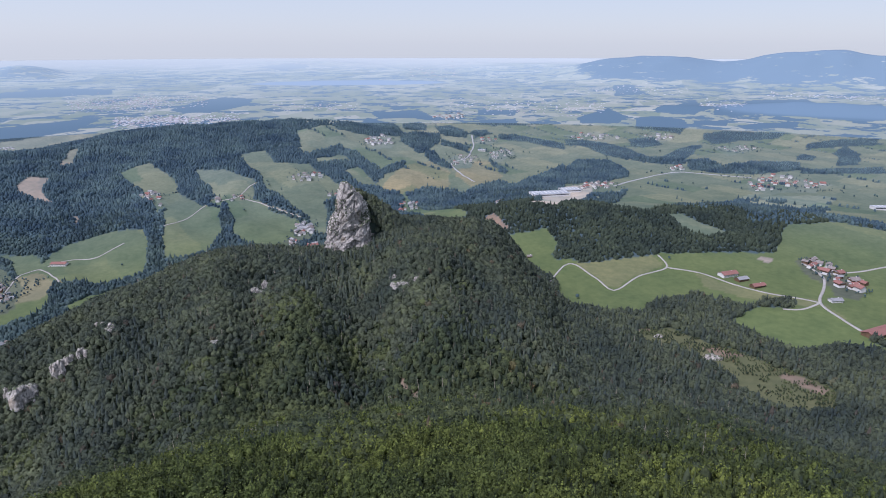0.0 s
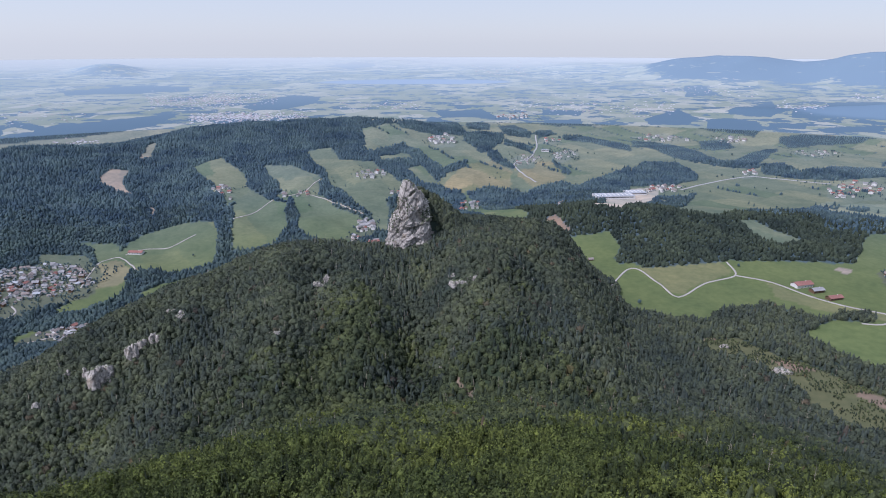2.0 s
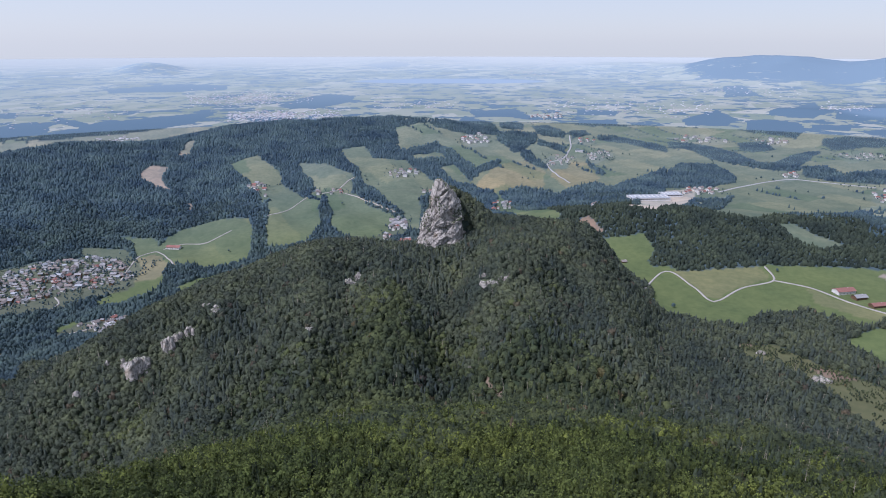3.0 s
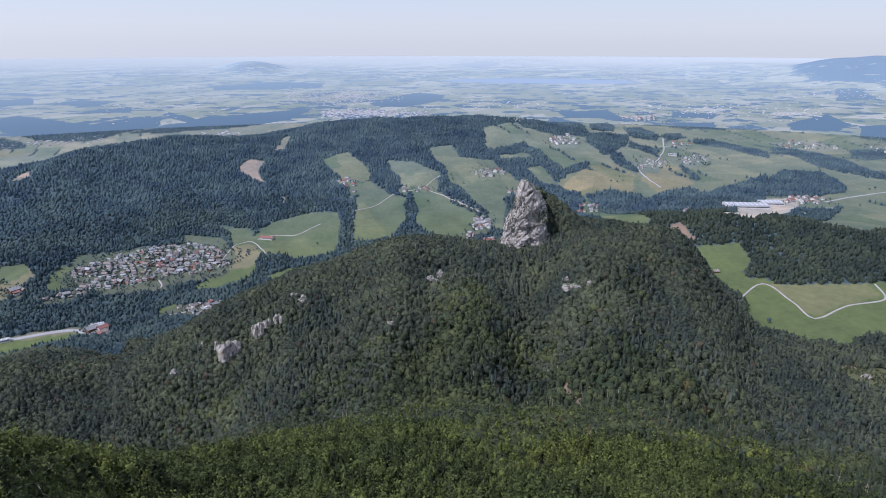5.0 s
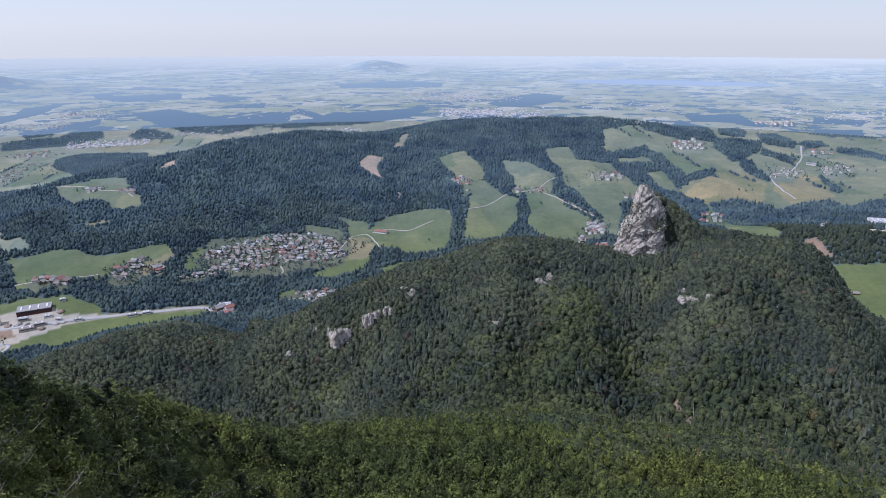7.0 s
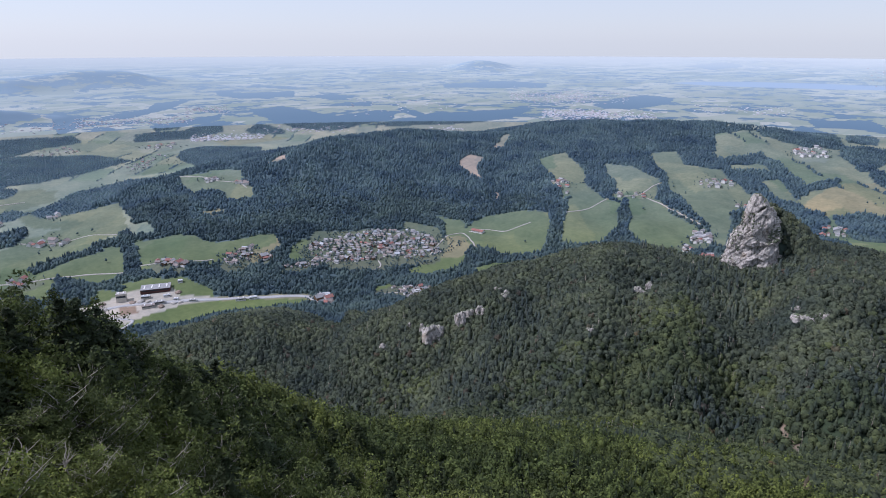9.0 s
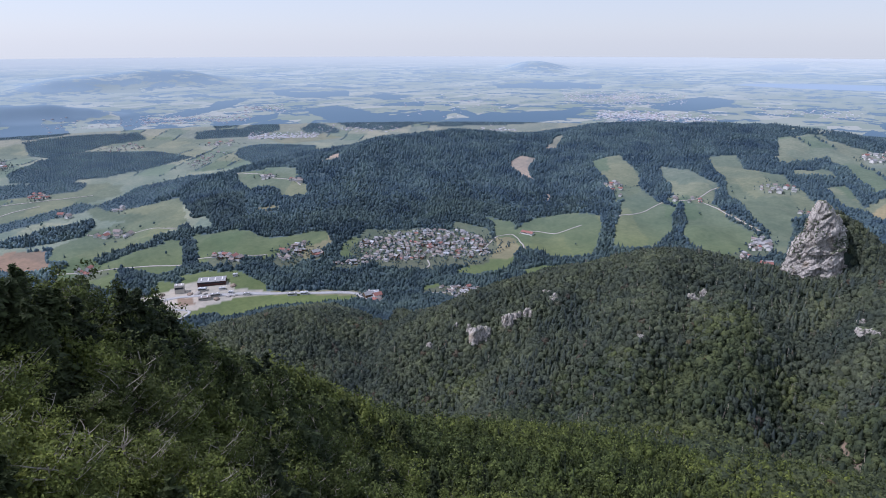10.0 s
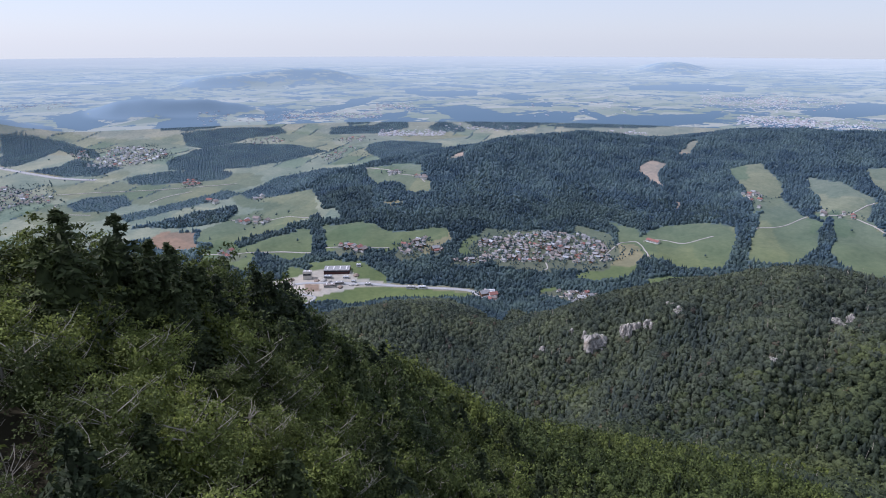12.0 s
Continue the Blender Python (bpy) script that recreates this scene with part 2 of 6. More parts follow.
field('soil', (-51, 644), (-41, 625), (-29, 595), (-16, 588), (-29, 579), (-41, 607))
field('soil', (310, 931), (329, 927), (345, 860), (326, 843), (311, 896))
field('brush', (307, 916), (358, 934), (389, 897), (405, 866), (438, 850), (460, 811), (480, 775), (502, 747), (513, 727), (478, 669), (463, 682), (432, 685), (403, 694), (390, 717), (386, 746), (379, 790), (359, 838), (327, 864), (300, 880))
field('soil', (386, 855), (409, 860), (434, 840), (444, 831), (422, 827), (400, 829))
field('soil', (464, 769), (489, 758), (504, 726), (492, 715), (472, 736), (461, 755))
field('scar', (639, 1225), (666, 1238), (675, 1215), (648, 1198))
field('garden', (-1165, 1004), (-1222, 1120), (-1145, 1206), (-1070, 1285), (-1104, 1355), (-1021, 1387), (-893, 1261), (-854, 1178), (-913, 1117), (-947, 1057), (-1032, 1005), (-1124, 988))
field('garden', (-1239, 835), (-1281, 896), (-1280, 961), (-1232, 925), (-1199, 883), (-1210, 832))
field('garden', (-1210, 928), (-1209, 951), (-1188, 946), (-1172, 908))
field('garden', (-1113, 897), (-1127, 958), (-1109, 1007), (-1081, 990), (-1075, 927))
field('garden', (-869, 961), (-856, 995), (-841, 1005), (-798, 1028), (-765, 1045), (-745, 1010), (-700, 930), (-740, 921), (-824, 959), (-853, 947))
field('garden', (-952, 845), (-950, 872), (-904, 866), (-872, 839), (-887, 825))
field('garden', (-913, 1876), (-907, 1941), (-790, 1796), (-801, 1744))
field('garden', (-704, 1878), (-677, 1882), (-656, 1837), (-659, 1779))
field('garden', (-647, 1876), (-593, 1891), (-579, 1847), (-610, 1790))
field('garden', (-400, 1659), (-385, 1702), (-339, 1630), (-335, 1560), (-378, 1538))
field('garden', (-513, 2057), (-467, 2126), (-422, 2168), (-398, 2073), (-462, 1976))
field('garden', (-360, 1882), (-329, 1954), (-322, 1881))
field('garden', (-403, 1537), (-383, 1568), (-358, 1534), (-350, 1490))
field('garden', (-350, 1488), (-339, 1540), (-318, 1541), (-312, 1500))
field('garden', (-118, 1760), (-118, 1857), (-76, 1873), (-70, 1798))
field('garden', (15, 2419), (69, 2515), (142, 2524), (109, 2333), (40, 2271))
field('garden', (172, 2540), (254, 2692), (291, 2602), (205, 2407))
field('garden', (-337, 2647), (-291, 2769), (-228, 2799), (-197, 2553), (-277, 2508))
field('garden', (139, 2880), (244, 2994), (242, 2873), (136, 2716))
field('garden', (138, 1826), (174, 1892), (186, 1825), (133, 1517))
field('garden', (715, 1207), (752, 1226), (746, 1138), (720, 1108), (699, 1132))
field('garden', (729, 1137), (772, 1161), (755, 1063), (727, 1028), (701, 1045), (713, 1107))
field('garden', (423, 2006), (483, 2100), (572, 2090), (517, 1916), (420, 1899))
field('garden', (1014, 2100), (1150, 2234), (1214, 2171), (1278, 2062), (1157, 1939), (1047, 1945), (921, 1841))
field('garden', (837, 2338), (894, 2372), (881, 2291), (806, 2217))
field('garden', (-1372, 739), (-1357, 781), (-1305, 762), (-1297, 707))
field('garden', (-1311, 757), (-1299, 782), (-1273, 769), (-1263, 736))
field('garden', (-1776, 626), (-1751, 685), (-1648, 709), (-1639, 689), (-1698, 626))
field('garden', (-1515, 470), (-1552, 526), (-1489, 559), (-1475, 546), (-1474, 485))
field('garden', (-2004, 632), (-2010, 666), (-1923, 638))
field('garden', (-1904, 1214), (-1893, 1291), (-1693, 1244), (-1621, 1201), (-1778, 1211))
field('garden', (-1941, 757), (-1933, 800), (-1808, 746))
field('garden', (-2418, 80), (-2465, 132), (-2484, 176), (-2342, 217), (-2288, 275), (-2225, 240), (-2246, 155), (-2181, 103), (-2163, 58))
field('garden', (-2588, 397), (-2800, 508), (-2988, 606), (-2929, 688), (-2719, 752), (-2591, 702), (-2527, 574), (-2519, 439))
field('garden', (-2937, 405), (-2958, 475), (-2746, 457), (-2721, 410))
field('garden', (-2820, 1098), (-2836, 1258), (-2705, 1246), (-2583, 1027))
field('garden', (-2221, 1143), (-2413, 1397), (-2355, 1416), (-2145, 1164))
field('garden', (-2636, 1441), (-2576, 1580), (-2467, 1525), (-2443, 1360))
field('garden', (-2232, 627), (-2241, 682), (-2171, 679), (-2188, 633))
field('garden', (-81, 3422), (49, 3540), (179, 3463), (46, 3280))
field('garden', (571, 3059), (756, 3104), (838, 2969), (618, 2740))
field('garden', (941, 3019), (1063, 3043), (1056, 2932), (900, 2793))
field('garden', (1144, 2731), (1283, 2810), (1333, 2688), (1127, 2510))
field('gravel', (213, 1553), (336, 2001), (507, 2075), (446, 1884), (285, 1523))
field('meadow', (-1359, 599), (-1330, 666), (-1245, 741), (-1136, 748), (-1062, 699), (-1076, 583), (-1177, 506))
field('gravel', (-1288, 517), (-1273, 578), (-1282, 619), (-1257, 687), (-1208, 700), (-1173, 685), (-1116, 735), (-1091, 733), (-1132, 671), (-1147, 624), (-1144, 588), (-1142, 547), (-1185, 536), (-1253, 512))
field('soil', (-1227, 573), (-1207, 595), (-1166, 579), (-1185, 554))

ROADS = []


def lane(width, *places):
    ROADS.append((width, places))


lane(3.5, (137, 969), (246, 1214), (290, 1153), (305, 1091), (323, 1091), (376, 1150), (442, 1188), (444, 1248))
lane(4, (442, 1188), (499, 1160), (540, 1103), (582, 1061), (629, 1035), (651, 1018))
lane(5, (718, 1203), (721, 1137), (695, 1085), (651, 1018), (650, 954), (656, 903), (670, 872))
lane(4, (651, 1018), (606, 992), (574, 994))
lane(4, (743, 1149), (804, 1159), (871, 1182), (940, 1198))
lane(7, (550, 2025), (667, 2143), (825, 2266), (917, 2242), (1019, 2198), (1070, 2181))
lane(6, (132, 2932), (129, 2705), (90, 2464), (34, 2383), (48, 2254), (106, 2105))
lane(3.5, (-744, 1632), (-704, 1708), (-692, 1808))
lane(3.5, (-673, 1843), (-619, 1877), (-601, 2004))
lane(3.5, (-606, 1866), (-480, 1778), (-396, 1713))
lane(3.5, (-920, 1399), (-885, 1442), (-830, 1452), (-798, 1523))
lane(3.5, (-900, 1195), (-935, 1305), (-929, 1385), (-827, 1289))
lane(12, (-1256, 480), (-1229, 570), (-1173, 637), (-1109, 715), (-1042, 780), (-973, 845), (-923, 839), (-895, 842))
lane(6, (-1123, 530), (-1140, 563), (-1176, 541), (-1183, 517))
lane(5, (-854, 945), (-829, 965), (-809, 987))
lane(3.5, (-956, 1046), (-962, 1081), (-991, 1106))
lane(4, (-1576, 465), (-1505, 544), (-1452, 621), (-1387, 681))
lane(3.5, (-1880, 1148), (-1771, 1176), (-1700, 1168), (-1620, 1180), (-1560, 1168))
lane(3.5, (-1784, 628), (-1689, 708), (-1601, 786))
lane(3.5, (-1382, 721), (-1303, 776), (-1275, 841))
# the river's pale gravel bed, laid as a road strip
lane(20, (-2882, 106), (-2739, 163), (-2653, 204), (-2559, 259), (-2475, 314), (-2400, 402))
lane(4, (-2299, 268), (-2264, 374), (-2212, 514), (-2172, 629), (-2118, 783))
lane(4, (-2086, 488), (-2117, 557), (-2123, 631))
lane(4, (-2198, 251), (-2145, 231), (-2105, 250), (-2059, 315))

# copses and hedgerows in the open country
WOODS = []


def copse(*corners):
    WOODS.append(corners)


copse((-3228, 217), (-3235, 309), (-3154, 436), (-2961, 509), (-2700, 486), (-2792, 442), (-3024, 389), (-2864, 311), (-2743, 223), (-2747, 164))
copse((-2533, 669), (-2693, 831), (-2789, 1033), (-2586, 1214), (-2367, 1269), (-2308, 1079), (-2295, 889), (-2318, 753), (-2412, 645))
copse((-2380, 494), (-2389, 638), (-2325, 779), (-2233, 815), (-2191, 764), (-2250, 553), (-2302, 485))
copse((-3082, 902), (-3077, 1083), (-2970, 1333), (-2871, 1319), (-2858, 1121), (-2708, 863), (-2874, 842))
copse((-3291, 856), (-3344, 988), (-3266, 1123), (-3099, 1092), (-3099, 938), (-3174, 829))
copse((-2180, 275), (-2228, 342), (-2194, 448), (-2095, 437), (-2069, 363), (-2115, 285))
copse((-2014, 367), (-2038, 512), (-2070, 728), (-2014, 750), (-1983, 695), (-1977, 532), (-1950, 396))
copse((-1886, 449), (-1919, 571), (-1887, 679), (-1806, 662), (-1781, 608), (-1815, 499), (-1886, 380))
copse((-2010, 743), (-2122, 938), (-2105, 1111), (-1971, 1184), (-1699, 1065), (-1588, 1113), (-1517, 1057), (-1598, 977), (-1636, 856), (-1740, 895), (-1890, 945), (-1948, 745))
copse((-2389, 1472), (-2428, 1617), (-2213, 1759), (-1683, 1337), (-1879, 1304), (-2280, 1403))
copse((-2633, 210), (-2656, 333), (-2760, 414), (-2648, 448), (-2514, 516), (-2447, 417), (-2522, 291))
copse((-3567, 612), (-3901, 924), (-3398, 1077), (-3329, 1251), (-3279, 1195), (-3372, 999), (-3434, 801), (-3500, 626))
copse((-3568, 464), (-3687, 605), (-3482, 607), (-3350, 647), (-3272, 536), (-3328, 445))
copse((-3444, 1480), (-3247, 1501), (-3109, 1471), (-3005, 1299), (-3179, 1351))
copse((-3199, 1573), (-3216, 1718), (-3221, 1845), (-3301, 1935), (-3259, 2132), (-3150, 1929), (-3103, 1656))
copse((-2903, 1658), (-2890, 2057), (-2797, 1969), (-2802, 1636))
copse((-2747, 1715), (-2688, 1911), (-2612, 1857), (-2660, 1678))
copse((-2566, 1950), (-2620, 2067), (-2460, 2073), (-2382, 2021), (-2501, 1931))
copse((-2861, 2211), (-2812, 2391), (-2637, 2399), (-2436, 2419), (-2363, 2649), (-2267, 2716), (-2157, 2554), (-2232, 2334), (-2262, 2215), (-2426, 2118), (-2737, 2165))
copse((-2189, 2399), (-2093, 2656), (-2089, 2789), (-1963, 2907), (-1774, 3103), (-1681, 3194), (-1675, 2928), (-1826, 2700), (-2106, 2443))
copse((-2385, 1479), (-2328, 1641), (-1805, 1457), (-1693, 1313), (-1881, 1301), (-2172, 1373))
copse((-2834, 1541), (-2755, 1742), (-2775, 1980), (-2703, 1942), (-2607, 1818), (-2618, 1661), (-2750, 1489))
copse((-3321, 2341), (-3169, 2446), (-3010, 2662), (-2920, 2578), (-3093, 2342), (-3209, 2276))
copse((-2882, 2611), (-2816, 2764), (-2652, 2848), (-2698, 2692))
copse((-2622, 2649), (-2511, 2795), (-2451, 2712), (-2575, 2611))
copse((-2293, 2804), (-2105, 2754), (-2038, 2650), (-2290, 2744))
copse((-2424, 3387), (-2161, 3659), (-1886, 3744), (-1847, 3666), (-2375, 3315))
copse((561, 2946), (688, 2854), (775, 2695), (806, 2532), (879, 2527), (1076, 2774), (1135, 2808), (1073, 2675), (903, 2384), (825, 2393), (754, 2463), (656, 2572), (593, 2744), (529, 2772))
copse((994, 3334), (1102, 3353), (1211, 3268), (1189, 3129), (1111, 3011), (1053, 3066), (943, 3127))
copse((1210, 2992), (1319, 3004), (1551, 2922), (1492, 2848), (1310, 2860), (1194, 2807), (1176, 2899))
copse((940, 2447), (1041, 2480), (1040, 2350), (1180, 2421), (1346, 2388), (1289, 2268), (1094, 2229), (981, 2255), (899, 2318))
copse((1410, 3373), (1689, 3564), (1947, 3506), (2018, 3095), (2069, 3032), (2039, 2976), (1906, 3039), (1763, 3148), (1558, 3268), (1383, 3297))
copse((1561, 2752), (1730, 2770), (1865, 2732), (1803, 2666), (1686, 2674), (1522, 2657))
copse((1590, 2582), (1699, 2676), (1672, 2540), (1534, 2333), (1445, 2315))
copse((1291, 2281), (1597, 2279), (1540, 2191), (1266, 2216))
copse((699, 3374), (903, 3561), (955, 3370), (879, 3233), (695, 3247))
copse((855, 2943), (980, 2989), (961, 2796), (855, 2699), (804, 2736))
copse((1050, 4053), (1148, 4052), (1204, 3847), (1014, 3836))
copse((1128, 3443), (1399, 3646), (1396, 3373), (1285, 3327), (1128, 3395))
copse((1251, 3230), (1410, 3197), (1356, 3096), (1234, 3147))
copse((1391, 3087), (1541, 3109), (1699, 3094), (1658, 3014), (1444, 3006))
copse((456, 2361), (538, 2470), (642, 2470), (670, 2341), (645, 2180), (540, 2090), (438, 2071), (403, 2072))
copse((1391, 2493), (1451, 2545), (1468, 2498), (1415, 2421), (1367, 2427))
copse((-493, 2870), (-397, 3396), (-236, 3263), (-175, 2853), (-292, 2737), (-453, 2779))
copse((-390, 3505), (-138, 3602), (-42, 3407), (-333, 3388))
copse((-199, 3263), (-128, 3315), (-77, 3250), (-85, 3106), (-173, 3006))
copse((-40, 3218), (45, 3248), (124, 3063), (106, 2895), (-14, 2978))
copse((131, 3107), (212, 3178), (228, 3075), (139, 2897))
copse((-3, 2813), (114, 2682), (100, 2571), (7, 2627))
copse((191, 3351), (376, 3380), (378, 3277), (264, 3240), (190, 3263))
copse((-177, 2892), (-26, 2969), (-8, 2786), (-60, 2515), (-98, 2502), (-174, 2660))
copse((-70, 2536), (-36, 2534), (44, 2333), (32, 2240), (-68, 2461))
copse((261, 3051), (384, 3020), (524, 2785), (509, 2669), (365, 2865), (263, 2933))
copse((-517, 2349), (-412, 2573), (-297, 2338), (-223, 2211), (-133, 2359), (-141, 2266), (-201, 2156), (-215, 2076), (-269, 2169), (-318, 2290), (-395, 2400), (-483, 2289))
copse((-467, 2228), (-321, 2320), (-298, 2275), (-367, 2158), (-255, 2044), (-140, 1980), (-130, 1873), (-176, 1860), (-369, 2066))
copse((-113, 1976), (-58, 2047), (14, 2036), (75, 2005), (179, 2134), (238, 2070), (456, 2398), (378, 1933), (244, 1864), (142, 1682), (65, 1540), (24, 1646), (-74, 1843))
copse((173, 2489), (232, 2303), (226, 2244), (177, 2405))
copse((191, 3600), (421, 3562), (386, 3479), (190, 3465))
copse((450, 1267), (476, 1292), (514, 1281), (491, 1264))
copse((227, 1272), (249, 1284), (254, 1256), (235, 1246))
copse((597, 1040), (608, 1028), (588, 997), (515, 1001), (549, 1033))
copse((-1572, 548), (-1590, 594), (-1578, 684), (-1570, 726), (-1541, 717), (-1534, 622), (-1542, 553))
copse((-1607, 792), (-1619, 827), (-1455, 764), (-1383, 729), (-1409, 715), (-1488, 741))
copse((-1491, 582), (-1428, 608), (-1310, 639), (-1292, 616), (-1384, 575), (-1398, 521))
copse((-1440, 3419), (-1365, 3628), (-1249, 3760), (-1089, 3744), (-1079, 3612), (-1228, 3404))
copse((-1218, 4479), (-1025, 4562), (-907, 4545), (-1075, 4432))
copse((-903, 4744), (-261, 4800), (-650, 4658))

# house clusters: how many, of which mix, and their outline
HAMLETS = []


def hamlet(count, style, *corners):
    HAMLETS.append((count, style, corners))


hamlet(235, 'village', (-1179, 1055), (-1148, 1155), (-1049, 1309), (-970, 1305), (-922, 1259), (-872, 1201), (-936, 1157), (-1009, 1101), (-1057, 1033), (-1099, 1009), (-1137, 1024))
hamlet(26, 'village', (-1259, 853), (-1279, 895), (-1272, 951), (-1232, 922), (-1220, 897), (-1239, 855))
hamlet(5, 'red', (-1210, 929), (-1208, 949), (-1188, 945), (-1196, 928))
hamlet(12, 'village', (-1137, 922), (-1126, 959), (-1108, 1002), (-1083, 988), (-1104, 952))
hamlet(30, 'village', (-850, 985), (-841, 1005), (-798, 1028), (-770, 1045), (-750, 1010), (-720, 940), (-745, 930), (-800, 975))
hamlet(11, 'red', (-948, 849), (-947, 867), (-904, 861), (-877, 839), (-887, 829))
hamlet(11, 'farm', (-905, 1866), (-902, 1932), (-808, 1829), (-820, 1785))
hamlet(3, 'farm', (-703, 1878), (-676, 1879), (-658, 1839), (-678, 1832))
hamlet(4, 'red', (-645, 1877), (-594, 1888), (-582, 1850), (-624, 1836))
hamlet(14, 'farm', (-398, 1657), (-382, 1692), (-341, 1630), (-342, 1585), (-387, 1585))
hamlet(11, 'farm', (-508, 2055), (-465, 2120), (-423, 2155), (-403, 2075), (-469, 2014))
hamlet(3, 'red', (-359, 1888), (-330, 1951), (-324, 1886))
hamlet(5, 'village', (-401, 1537), (-382, 1564), (-360, 1536), (-378, 1519))
hamlet(4, 'red', (-346, 1490), (-339, 1535), (-320, 1539), (-316, 1509))
hamlet(9, 'red', (-141, 1799), (-116, 1846), (-78, 1862), (-72, 1801), (-112, 1772))
hamlet(16, 'village', (19, 2422), (69, 2504), (136, 2513), (108, 2374), (44, 2366))
hamlet(16, 'village', (176, 2544), (251, 2672), (286, 2598), (213, 2489))
hamlet(20, 'farm', (-333, 2655), (-289, 2761), (-229, 2770), (-205, 2606), (-282, 2564))
hamlet(6, 'red', (142, 2880), (239, 2982), (239, 2878), (144, 2817))
hamlet(5, 'farm', (140, 1829), (173, 1883), (184, 1822), (139, 1587))
hamlet(11, 'farm', (716, 1204), (749, 1220), (764, 1169), (740, 1143), (719, 1164))
hamlet(9, 'red', (729, 1132), (767, 1152), (775, 1094), (750, 1064), (725, 1081), (715, 1106))
hamlet(16, 'red', (429, 2011), (482, 2090), (565, 2082), (531, 1986), (439, 1972))
hamlet(34, 'red', (1022, 2096), (1146, 2216), (1205, 2159), (1268, 2064), (1193, 2012), (1088, 2020), (976, 1938))
hamlet(6, 'farm', (839, 2338), (890, 2366), (880, 2295), (831, 2283))
hamlet(6, 'farm', (-1369, 740), (-1352, 776), (-1306, 760), (-1327, 725))
hamlet(6, 'farm', (-1310, 758), (-1297, 780), (-1275, 770), (-1289, 752))
hamlet(8, 'farm', (-1772, 630), (-1748, 684), (-1655, 707), (-1646, 688), (-1735, 642))
hamlet(6, 'red', (-1552, 485), (-1549, 525), (-1491, 556), (-1478, 544), (-1518, 501))
hamlet(3, 'red', (-2004, 634), (-2007, 664), (-1969, 652))
hamlet(6, 'farm', (-1771, 1173), (-1739, 1150), (-1700, 1160), (-1710, 1180))
hamlet(5, 'farm', (-1630, 1190), (-1580, 1195), (-1572, 1172), (-1618, 1174))
hamlet(4, 'farm', (-1940, 759), (-1931, 798), (-1865, 769))
hamlet(70, 'village', (-2407, 85), (-2447, 134), (-2459, 173), (-2339, 212), (-2289, 266), (-2233, 234), (-2253, 156), (-2200, 108), (-2182, 65))
hamlet(150, 'town', (-2601, 411), (-2787, 512), (-2953, 601), (-2892, 675), (-2706, 735), (-2597, 692), (-2542, 575), (-2540, 450))
hamlet(16, 'village', (-2924, 407), (-2941, 470), (-2755, 456), (-2733, 413))
hamlet(16, 'village', (-2814, 1102), (-2830, 1250), (-2708, 1239), (-2674, 1068))
hamlet(18, 'village', (-2278, 1179), (-2393, 1382), (-2341, 1400), (-2204, 1199))
hamlet(10, 'farm', (-2629, 1444), (-2571, 1571), (-2474, 1523), (-2525, 1410))
hamlet(10, 'red', (-2228, 629), (-2235, 678), (-2175, 677), (-2191, 635))
hamlet(14, 'farm', (-72, 3422), (49, 3529), (169, 3459), (47, 3348))
hamlet(14, 'farm', (581, 3052), (750, 3091), (828, 2971), (645, 2850))
hamlet(10, 'farm', (946, 3017), (1057, 3035), (1052, 2938), (935, 2892))
hamlet(14, 'village', (1151, 2728), (1277, 2798), (1324, 2687), (1168, 2600))

# single large buildings: kind, x, y, length, width, height, roof, wall, heading
BUILDINGS = []


def building(*row):
    BUILDINGS.append(row)


building('barn', 546, 1148, 34, 17, 9, 'red', 'white', 20)
building('barn', 561, 1123, 22, 13, 8, 'grey', 'timber', 20)
building('barn', 577, 1092, 26, 12, 7, 'red', 'timber', 20)
building('barn', 676, 899, 58, 22, 9, 'red', 'timber', 25)
building('barn', 680, 1024, 20, 12, 7, 'grey', 'white', 5)
building('barn', 181, 1268, 9, 7, 5, 'brown', 'timber', 10)
building('hall', 322, 1887, 116, 46, 9, 'metal', 'white', 12)
building('hall', 396, 1950, 60, 40, 8, 'metal', 'white', 12)
building('hall', 1221, 1718, 60, 25, 9, 'metal', 'white', 0)
building('barn', -897, 1409, 34, 14, 8, 'red', 'white', 0)
building('barn', -330, 1514, 24, 16, 9, 'red', 'white', 30)
building('hall', -1232, 668, 58, 32, 8, 'grey', 'rust', 54)
building('hall', -1246, 600, 19, 15, 17, 'concrete', 'cream', 56)
building('hall', -1186, 664, 13, 8, 4, 'metal', 'white', 58)
building('hall', -1170, 637, 20, 9, 5, 'grey', 'concrete', 60)
building('hall', -1172, 614, 24, 11, 5, 'brown', 'concrete', 62)
building('hall', -1158, 667, 9, 6, 4, 'metal', 'white', 40)
building('hall', -1129, 686, 14, 7, 4, 'grey', 'white', 52)
building('hall', -1212, 633, 16, 10, 6, 'metal', 'concrete', 50)
building('hall', -1225, 721, 10, 8, 5, 'metal', 'white', 58)
building('hall', -1057, 750, 20, 9, 5, 'grey', 'white', 54)
building('hall', -1044, 771, 16, 9, 5, 'metal', 'white', 54)
building('hall', -775, 985, 30, 18, 8, 'grey', 'white', -35)
building('hall', -752, 1012, 26, 15, 8, 'metal', 'concrete', -35)
building('hall', -925, 866, 22, 16, 8, 'metal', 'white', -40)
building('hall', 158, 2605, 30, 14, 6, 'metal', 'white', 0)

# limestone outcrops: x, y, width, height, depth
OUTCROPS = []


def outcrop(*row):
    OUTCROPS.append(row)


